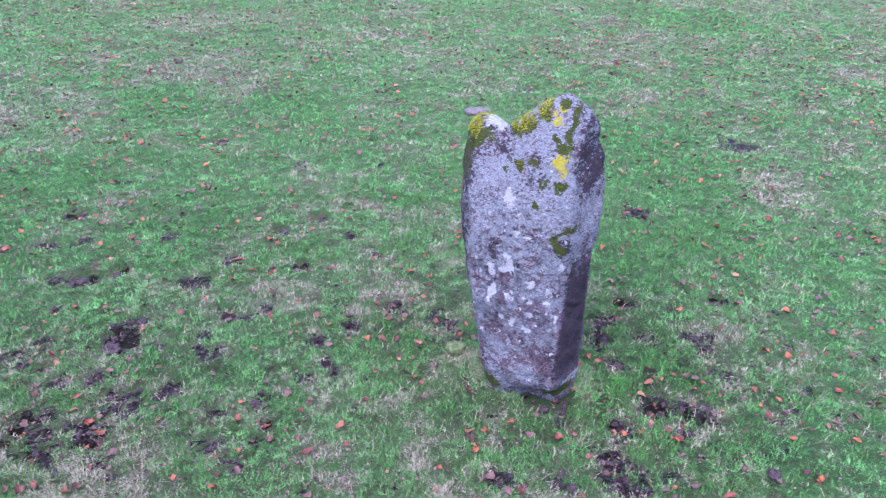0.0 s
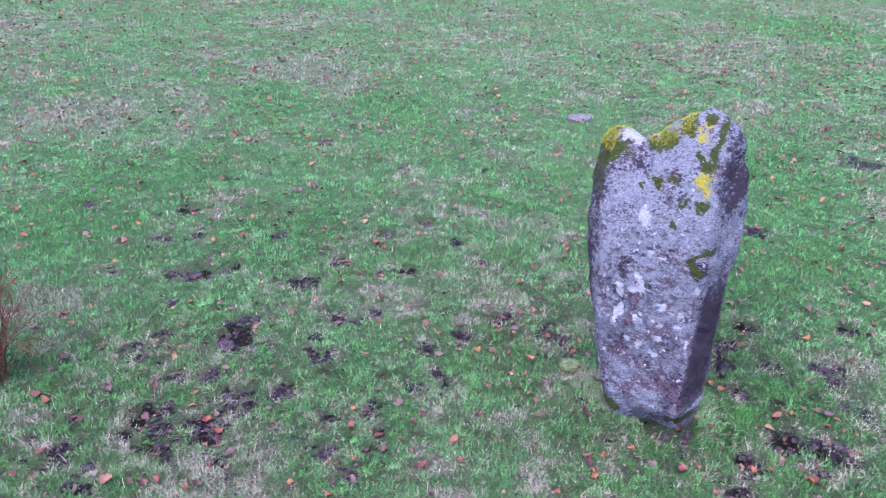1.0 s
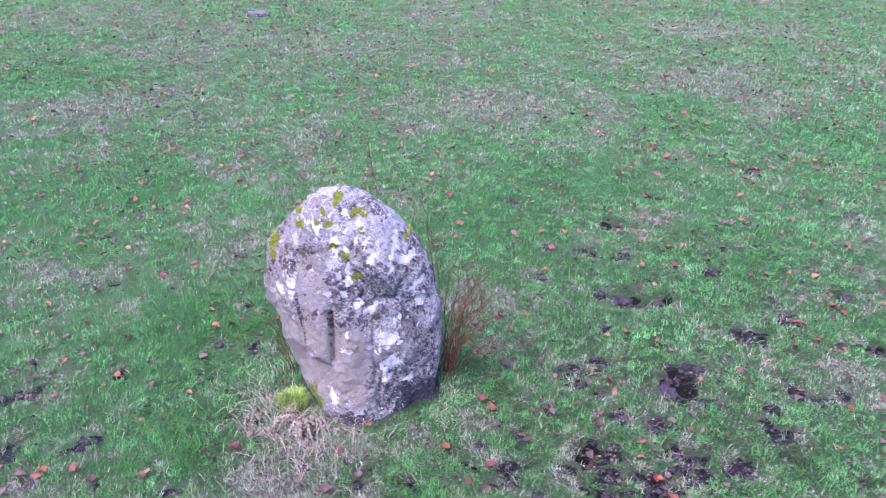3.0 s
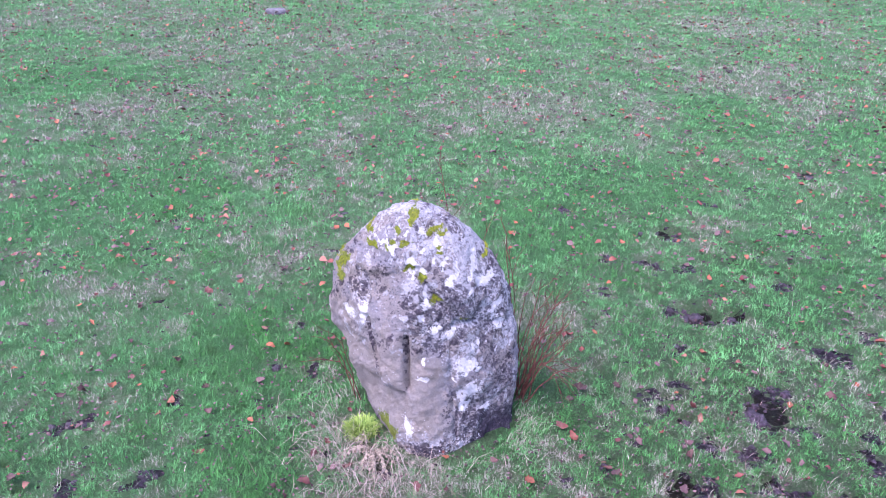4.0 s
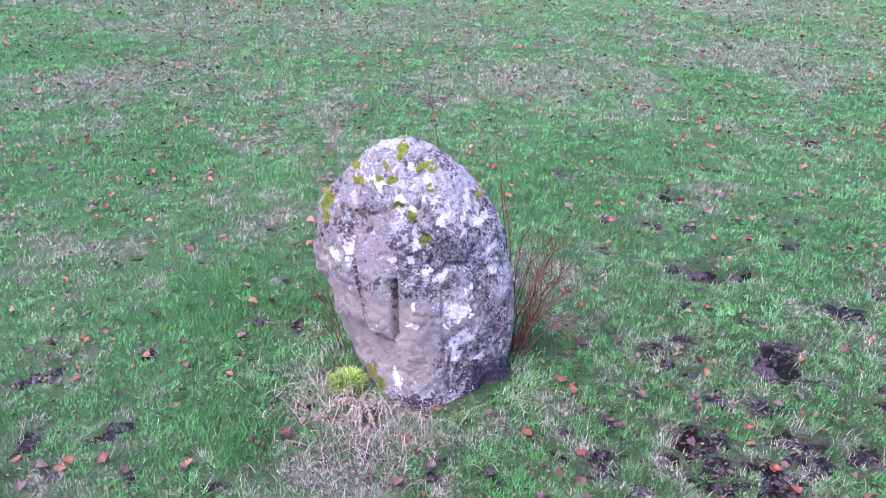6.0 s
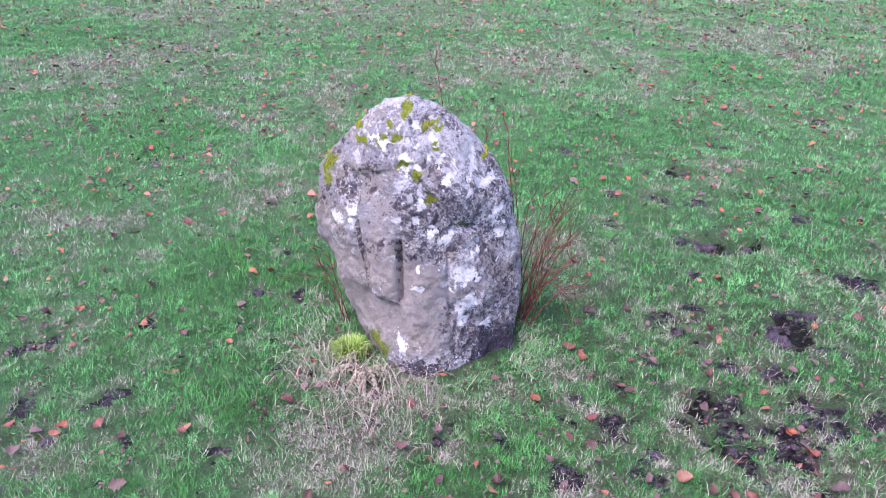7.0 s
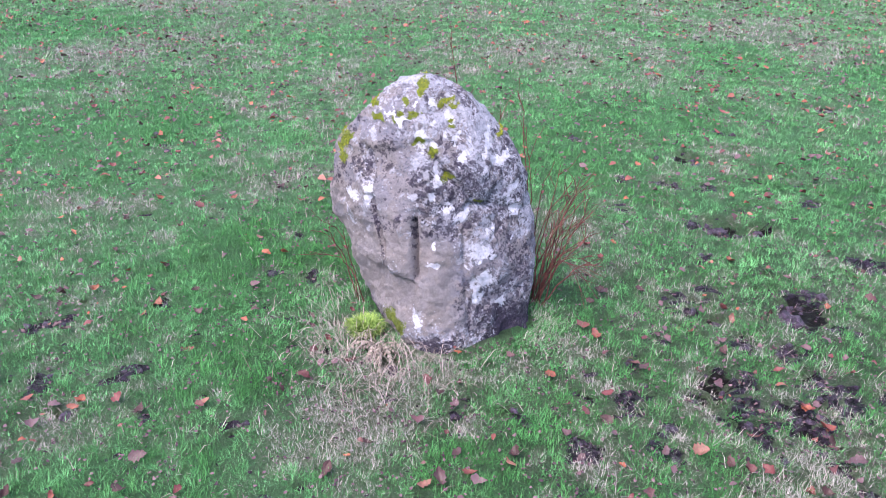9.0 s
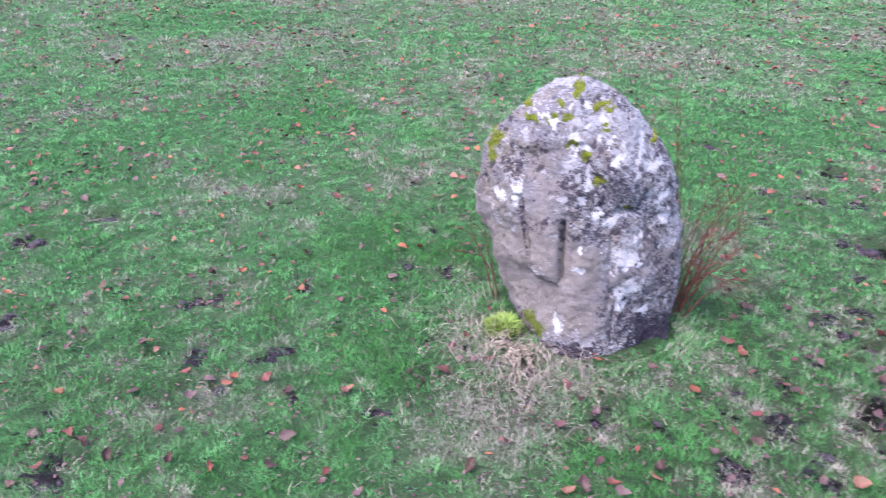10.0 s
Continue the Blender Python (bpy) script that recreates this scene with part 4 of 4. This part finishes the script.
# A mossy mound, built as a rounded rock and coloured green.
rock("mossy_lump", 0.335, 4.64, (0.070, 0.055, 0.08), 0.0, 4, "small rounded mossy green lump beside the standing slab", "stone", 0, MOSSY_LUMP)


# ---- shrub ----
def tube(points, r0, r1, sides=5):
    pts = [Vector(p) for p in points]
    verts, faces = [], []
    for k, p in enumerate(pts):
        d = (pts[min(k + 1, len(pts) - 1)] - pts[max(k - 1, 0)]).normalized()
        a = d.orthogonal().normalized()
        b = d.cross(a)
        r = r0 + (r1 - r0) * k / (len(pts) - 1)
        verts += [p + (a * math.cos(q) + b * math.sin(q)) * r for q in (2 * math.pi * j / sides for j in range(sides))]
    for k in range(len(pts) - 1):
        for j in range(sides):
            faces.append((k * sides + j, k * sides + (j + 1) % sides, (k + 1) * sides + (j + 1) % sides, (k + 1) * sides + j))
    return verts, faces


def twig_mesh(name, verts, faces, parent):
    me = bpy.data.meshes.new(name)
    me.from_pydata([tuple(v) for v in verts], [], faces)
    me.materials.append(BARK)
    ob = new(name, me)
    ob.parent = parent
    return ob


def bare_shrub():
    rnd = random.Random(5)
    shrub = new("bare_shrub")
    shrub.location = (BOULDER_FOOT[0] + 0.58 * 0.8 - 0.22 * 0.6, BOULDER_FOOT[1] + 0.58 * 0.6 + 0.22 * 0.8, 0)
    tagged(shrub, "leafless red-brown shrub growing beside the boulder", "shrub")

    def place(u, n, z):
        return Vector((u * 0.8 + n * 0.6, u * 0.6 - n * 0.8, z))

    stems = [((rnd.uniform(-0.06, 0.06), rnd.uniform(-0.12, 0.06)), (rnd.uniform(0.06, 0.30), rnd.uniform(-0.20, 0.10), rnd.uniform(0.35, 0.86)), 0.0042) for _ in range(16)]
    stems += [((0.02, 0.0), (0.36, 0.05, 0.06), 0.005), ((0.03, 0.02), (0.34, 0.08, 0.28), 0.005), ((0.02, -0.02), (0.42, -0.04, 0.17), 0.004), ((0.0, 0.02), (0.28, 0.12, 0.05), 0.004),
              ((0.01, 0.0), (0.30, -0.1, 0.33), 0.005), ((-0.05, -0.1), (-0.16, -0.12, 1.24), 0.005), ((-0.03, -0.1), (-0.10, -0.15, 1.02), 0.004), ((-0.3, -0.42), (-0.52, -0.50, 1.50), 0.005),
              ((-0.25, -0.40), (-0.22, -0.45, 1.05), 0.004), ((-1.03, 0.0), (-1.28, -0.05, 0.42), 0.004), ((-0.98, 0.05), (-1.24, 0.05, 0.30), 0.004), ((-1.02, 0.02), (-1.16, -0.02, 0.47), 0.0035)]
    for k, ((bu, bn), (tu, tn, tz), r) in enumerate(stems):
        base, tip = place(bu, bn, -0.03), place(tu, tn, tz)
        bow = Vector((rnd.uniform(-0.05, 0.05), rnd.uniform(-0.05, 0.05), 0.10 + 0.6 * max(0, 0.35 - tz)))
        line = []
        for q in range(9):
            s = q / 8
            line.append(base.lerp(tip, s) + bow * (4 * s * (1 - s)) + Vector((rnd.uniform(-1, 1), rnd.uniform(-1, 1), rnd.uniform(-0.5, 0.5))) * 0.011 * (q > 0))
        verts, faces = tube(line, r, 0.0017)
        stem = twig_mesh("stem", verts, faces, shrub)
        for _ in range(rnd.randint(2, 5)):
            q = rnd.randint(3, 7)
            way = (line[q] - line[q - 1]).normalized() + Vector((rnd.uniform(-0.8, 0.8), rnd.uniform(-0.8, 0.8), rnd.uniform(0, 0.3)))
            size = rnd.uniform(0.05, 0.16)
            kink = Vector((rnd.uniform(-1, 1), rnd.uniform(-1, 1), rnd.uniform(-1, 1))) * 0.12 * size
            twig_mesh("twig", *tube([line[q] + way * size * t + kink * (t == 0.5) for t in (0, 0.5, 1.0)], 0.0024, 0.0012, 4), stem)


bare_shrub()
cushion_moss(slab, (1, -0.2), slab_p, slab_f, 0.60, [(-0.42, 1.74), (-0.33, 1.79), (-0.13, 1.77), (-0.06, 1.82), (0.02, 1.89), (-0.06, 1.60)], 0.012)
cushion_moss(boulder, (0.8, 0.6), boulder_p, boulder_f, 0.62, [(-0.066, 1.277), (-0.177, 1.179), (-0.228, 1.147), (-0.295, 1.12), (0.049, 1.211), (0.092, 1.184), (-0.103, 1.179), (-0.136, 1.227), (-0.492, 0.95), (-0.092, 1.044), (0.072, 0.885), (0.335, 1.006), (-0.35, 1.17)], 0.009)


# ---- mud clods ----
def build_clods():
    bm = bmesh.new()
    bmesh.ops.create_icosphere(bm, subdivisions=2, radius=1)
    ball = np.array([v.co[:] for v in bm.verts])
    faces = np.array([[v.index for v in f.verts] for f in bm.faces])
    bm.free()
    x, y = scatter(60000, -8, 4, 0.2, 9)
    want = np.maximum(plan.at("mud", x, y), 0.8 * plan.at("pit", x, y))
    keep = in_view(x, y) & clear_of_stones(x, y) & (rng.random(len(x)) < np.clip(want * 1.2 - 0.35, 0, 1))
    x, y = x[keep][:2000], y[keep][:2000]
    n = len(x)
    size = 0.005 + 0.022 * rng.random(n) ** 2.5
    lump = (1 + 0.22 * rng.normal(0, 1, (n, len(ball), 1))) * rng.uniform(0.6, 1.4, (n, 1, 3))
    v = ball[None] * lump * size[:, None, None] * np.array([1.1, 1.1, 0.8]) + np.stack([x, y, rise(x, y)], 1)[:, None]
    ob = mesh_object("mud_clods", v.reshape(-1, 3), [(faces[None] + (np.arange(n) * len(ball))[:, None, None]).reshape(-1, 3)], CLOD)
    tagged(ob, "dark wet crumbs of trodden soil", "mud", kind="stuff")


build_clods()


# ---- fallen leaves ----
LEAVES_WEST = [(-6.92, 2.97), (-6.58, 2.0), (-6.54, 2.69), (-6.13, 2.66), (-6.12, 1.9), (-5.92, 3.12), (-5.64, 1.78), (-5.57, 1.88), (-5.46, 2.03), (-5.37, 2.46),
               (-5.26, 5.93), (-5.19, 1.71), (-5.15, 1.25), (-5.06, 2.19), (-5.04, 1.27), (-4.99, 2.39), (-4.84, 0.58), (-4.78, 2.27), (-4.73, 0.7), (-4.57, 2.03),
               (-4.49, 5.5), (-4.47, 0.76), (-4.29, 1.58), (-4.27, 0.95), (-4.27, 2.65), (-4.04, 1.41), (-3.92, 1.25), (-3.89, 2.24), (-3.77, 2.46), (-3.48, 5.55),
               (-3.32, 1.85), (-3.31, 2.09), (-3.15, 3.01), (-3.11, 3.9), (-3.0, 3.52), (-2.92, 2.12), (-2.92, 4.08), (-2.9, 3.48)]
LEAVES_EAST = [(-2.75, 2.44), (-2.64, 2.7), (-2.63, 3.38), (-2.55, 2.92), (-2.52, 4.62), (-2.51, 2.6), (-2.47, 4.2), (-2.47, 5.65), (-2.31, 3.77), (-2.23, 2.85),
               (-2.12, 2.98), (-1.98, 2.99), (-1.96, 3.24), (-1.92, 5.19), (-1.67, 3.03), (-1.66, 3.43), (-1.55, 3.35), (-1.43, 3.69), (-1.43, 4.91), (-1.22, 5.26),
               (-0.87, 5.73), (-0.86, 3.17), (-0.76, 3.76), (-0.72, 4.06), (-0.55, 3.97), (-0.43, 3.53), (-0.23, 5.21), (-0.22, 4.76), (-0.17, 5.77), (-0.13, 4.99),
               (0.15, 6.34), (0.47, 4.18), (0.5, 3.87), (1.68, 4.66), (1.8, 3.99), (1.93, 4.63), (2.27, 5.28), (2.52, 4.34)]


def leaf_arrays(rnd, length, rows=9, columns=(-1, -0.5, 0, 0.5, 1)):
    """A dry oval leaf with a toothed rim, a midrib fold and some curl: vertices and quads."""
    verts, wide_n = [], len(columns)
    fold, curl, twist, wide, bend = rnd.uniform(-0.3, 0.9), rnd.uniform(-0.9, 1.6), rnd.uniform(-1.2, 1.2), rnd.uniform(0.24, 0.42), rnd.uniform(-0.4, 0.4)
    for k in range(rows):
        s = k / (rows - 1)
        half = length * wide * (math.sin(math.pi * min(1, 0.06 + 0.94 * s) ** 0.85) ** 0.8 * (1 + 0.24 * (-1) ** k * rnd.uniform(0.3, 1.2)) + 0.02)
        for c in columns:
            xx = (s - 0.5) * length * (1 - 0.12 * abs(c) * rnd.random()) + bend * c * c * half
            yy = c * half * rnd.uniform(0.75, 1.15)
            zz = fold * abs(c) * half + curl * length * (s - 0.5) ** 2 * 0.9 + twist * (s - 0.5) * c * half + rnd.uniform(-1, 1) * 0.045 * length
            verts.append((xx, yy, zz))
    quads = [(k * wide_n + j, k * wide_n + j + 1, (k + 1) * wide_n + j + 1, (k + 1) * wide_n + j) for k in range(rows - 1) for j in range(wide_n - 1)]
    low = min(v[2] for v in verts)
    return np.array(verts) - (0, 0, low), np.array(quads)


def fallen_leaves():
    rnd = random.Random(11)
    shapes = []
    for _ in range(14):
        v, q = leaf_arrays(rnd, 0.075)
        me = bpy.data.meshes.new("fallen_leaf")
        me.from_pydata([tuple(p) for p in v], [], [tuple(int(i) for i in f) for f in q])
        for poly in me.polygons:
            poly.use_smooth = True
        me.materials.append(LEAF)
        shapes.append(me)
    places = [(x, y) for x, y in LEAVES_WEST + LEAVES_EAST]
    while len(places) < 290:
        x, y = rnd.uniform(-9, 4.0), rnd.uniform(0.4, 9.5)
        ok = bool(in_view(np.array([x]), np.array([y]))[0] and clear_of_stones(np.array([x]), np.array([y]))[0])
        if ok and rnd.random() < 0.55 + 0.3 * float(trampled(np.array([x]), np.array([y]))[0]):
            places.append((x, y))
    for k, (x, y) in enumerate(places):
        ob = new("fallen_leaf", rnd.choice(shapes))
        z = float(rise(np.array([x]), np.array([y]))[0]) + (0.018 if k < 76 else 0.012)
        size = rnd.uniform(0.75, 1.15) if k < 76 else rnd.uniform(0.4, 1.0)
        ob.matrix_world = pose(x, y, z, rnd.gauss(0, 16), rnd.gauss(0, 16), rnd.uniform(0, 360)) @ Matrix.Diagonal((size, size, size, 1))
        tagged(ob, "dry red-brown leaf lying on the short grass", "leaf", "fallen leaves in the pasture")
    # the rest of the litter
    x, y = fan(60000, 26, 0.40)
    far = np.hypot(x + 1, y)
    keep = in_view(x, y) & clear_of_stones(x, y) & (rng.random(len(x)) < np.clip(0.06 * far - 0.06, 0, 0.85) + 0.2 * trampled(x, y)) & (fbm(x, y, 1.6, 4, 91, 0.7) > 0.42)
    x, y, far = x[keep], y[keep], far[keep]
    forms = [leaf_arrays(rnd, 0.07, 6, (-1, 0, 1)) for _ in range(24)] + [leaf_arrays(rnd, 0.075, 4, (-1, 0, 1)) for _ in range(24)]
    vs, qs, base = [], [], 0
    zs = plan.at("rise", x, y)
    for k in range(len(x)):
        v, q = forms[k % 24 + (24 if far[k] > 6 else 0)]
        m = pose(x[k], y[k], zs[k] + rnd.uniform(0.008, 0.024) + 0.0022 * far[k], rnd.gauss(0, 16), rnd.gauss(0, 16), rnd.uniform(0, 360))
        r = np.array(m)[:3]
        size = rnd.choice((rnd.uniform(0.25, 0.55), rnd.uniform(0.5, 1.05)))
        vs.append(v * size @ r[:, :3].T + r[:, 3])
        qs.append(q + base)
        base += len(v)
    ob = mesh_object("leaf_litter", np.concatenate(vs), [np.concatenate(qs)], LITTER)
    tagged(ob, "scattered dry brown and purple leaf litter", "leaf litter", kind="stuff")


fallen_leaves()


def build_crumbs():
    """Bits of rotting leaf and bare soil flecks trodden into the sward."""
    x, y = fan(170000, 24, 0.9)
    keep = in_view(x, y) & clear_of_stones(x, y) & (rng.random(len(x)) < 2.8 * fbm(x, y, 4, 4, 95, 0.7) - 1.02 + 0.5 * trampled(x, y))
    x, y = x[keep], y[keep]
    n = len(x)
    a = rng.uniform(0, 6.28, n)
    far = np.hypot(x, y)
    size = rng.uniform(0.0025, 0.0125, n) * np.clip(far / 5, 1, 2.4)
    rim = np.array([(-1, -0.2), (-0.2, -0.7), (0.9, -0.3), (0.7, 0.5), (-0.3, 0.6)])
    k = rim[None] * rng.uniform(0.6, 1.3, (n, 5, 2)) * size[:, None, None]
    px = x[:, None] + k[..., 0] * np.cos(a)[:, None] - k[..., 1] * np.sin(a)[:, None]
    py = y[:, None] + k[..., 0] * np.sin(a)[:, None] + k[..., 1] * np.cos(a)[:, None]
    pz = plan.at("rise", x, y)[:, None] + rng.uniform(0.004, 0.020, (n, 1)) + rng.normal(0, 0.25, (n, 5)) * size[:, None]
    v = np.stack([px, py, pz], -1).reshape(-1, 3)
    ob = mesh_object("leaf_crumbs", v, [np.arange(n * 5).reshape(n, 5)], CRUMB, None, False)
    tagged(ob, "trodden crumbs of dark rotting leaf", "leaf litter", kind="stuff")


build_crumbs()


# ---- clods, long grass and dead fern ----
def soil_clods():
    rnd = random.Random(21)
    shapes = []
    for k in range(6):
        bm = bmesh.new()
        bmesh.ops.create_icosphere(bm, subdivisions=3, radius=1)
        off = Vector((k * 5.3, 1.1 * k, 2.0))
        for v in bm.verts:
            v.co *= 1 + 0.55 * noise.fractal(v.co * 1.6 + off, 0.8, 2, 4)
            v.co.z *= 0.55
        me = bpy.data.meshes.new("soil_clod")
        bm.to_mesh(me)
        bm.free()
        for poly in me.polygons:
            poly.use_smooth = True
        me.materials.append(CLOD)
        shapes.append(me)
    for x, y, r in HOLES[:18]:
        for _ in range(rnd.randint(1, 2)):
            px, py = x + rnd.gauss(0, 0.5 * r), y + rnd.gauss(0, 0.4 * r)
            size = r * rnd.uniform(0.45, 0.8)
            ob = new("soil_clod", rnd.choice(shapes))
            z = float(rise(np.array([px]), np.array([py]))[0])
            ob.matrix_world = pose(px, py, z + 0.12 * size, 0, 0, rnd.uniform(0, 360)) @ Matrix.Diagonal((size * 1.2, size * 0.9, size, 1))
            tagged(ob, "dark clod of wet soil kicked up on the turf", "soil clod", "soil clods in the pasture")


soil_clods()


def long_grass():
    """Longer tufts that grazing leaves round the feet of the stones."""
    n = 9000
    a = rng.uniform(0, 6.28, n)
    first = rng.random(n) < 0.55
    k = 1 + np.abs(rng.normal(0, 1, n)) * np.where(first, 0.42, 0.22)
    x = np.where(first, 0.86 + 0.30 * k * np.cos(a), BOULDER_FOOT[0] + 0.8 * 0.55 * k * np.cos(a) + 0.6 * 0.40 * k * np.sin(a))
    y = np.where(first, 4.42 + 0.22 * k * np.sin(a), BOULDER_FOOT[1] + 0.6 * 0.55 * k * np.cos(a) - 0.8 * 0.40 * k * np.sin(a))
    keep = clear_of_stones(x, y) & (pit_field(x, y) < 0.4)
    x, y, k, first = x[keep], y[keep], k[keep], first[keep]
    n = len(x)
    out = np.arctan2(y - np.where(first, 4.42, BOULDER_FOOT[1]), x - np.where(first, 0.86, BOULDER_FOOT[0])) - math.pi / 2
    length = rng.uniform(0.025, 0.07, n) * np.clip(1.6 - 0.6 * k, 0.5, 1)
    root = np.stack([x, y, rise(x, y) - 0.004], 1)
    v, quads, tris, order = blades(root, length, rng.uniform(0.0022, 0.0036, n), out + rng.normal(0, 0.7, n), np.clip(rng.normal(0.75, 0.35, n), 0, 1.4), np.ones(n, bool))
    ob = mesh_object("long_grass", v, [quads, tris], GRASS, {"dry": np.full(len(v), 0.33), "lush": np.full(len(v), 0.45), "tone": rng.random(n)[order], "age": rng.random(n)[order]})
    tagged(ob, "longer ungrazed grass round the feet of the stones", "grass", kind="stuff")


long_grass()


def dead_fern():
    rnd = random.Random(31)
    fern = new("dead_fern")
    fx, fy = -3.74, 2.64
    fern.location = (fx, fy, 0)
    tagged(fern, "collapsed brown dead fern at the boulder's foot", "fern")
    for k in range(16):
        a = rnd.uniform(-2.6, 0.4)
        reach, high = rnd.uniform(0.10, 0.26), rnd.uniform(0.03, 0.10)
        line = [Vector((math.cos(a) * reach * t, math.sin(a) * reach * t, 0.015 + 4 * high * t * (1 - t) * (1 - 0.3 * t))) for t in (q / 8 for q in range(9))]
        verts, faces = tube(line, 0.0028, 0.001, 4)
        side = Vector((-math.sin(a), math.cos(a), 0))
        for q in range(2, 9):
            for sgn in (-1, 1):
                b = len(verts)
                wide = 0.035 * (1 - q / 10) * rnd.uniform(0.5, 1.1)
                fwd = (line[q] - line[q - 1]).normalized()
                droop = Vector((0, 0, -rnd.uniform(0.1, 0.6) * wide))
                verts += [line[q], line[q] + side * sgn * wide * 0.5 + fwd * 0.010 + droop * 0.4, line[q] + side * sgn * wide + fwd * 0.006 + droop, line[q] + side * sgn * wide * 0.5 - fwd * 0.006 + droop * 0.4]
                faces.append((b, b + 1, b + 2, b + 3))
        me = bpy.data.meshes.new("frond")
        me.from_pydata([tuple(v) for v in verts], [], faces)
        me.materials.append(DEAD_FERN)
        ob = new("frond", me)
        ob.parent = fern


dead_fern()
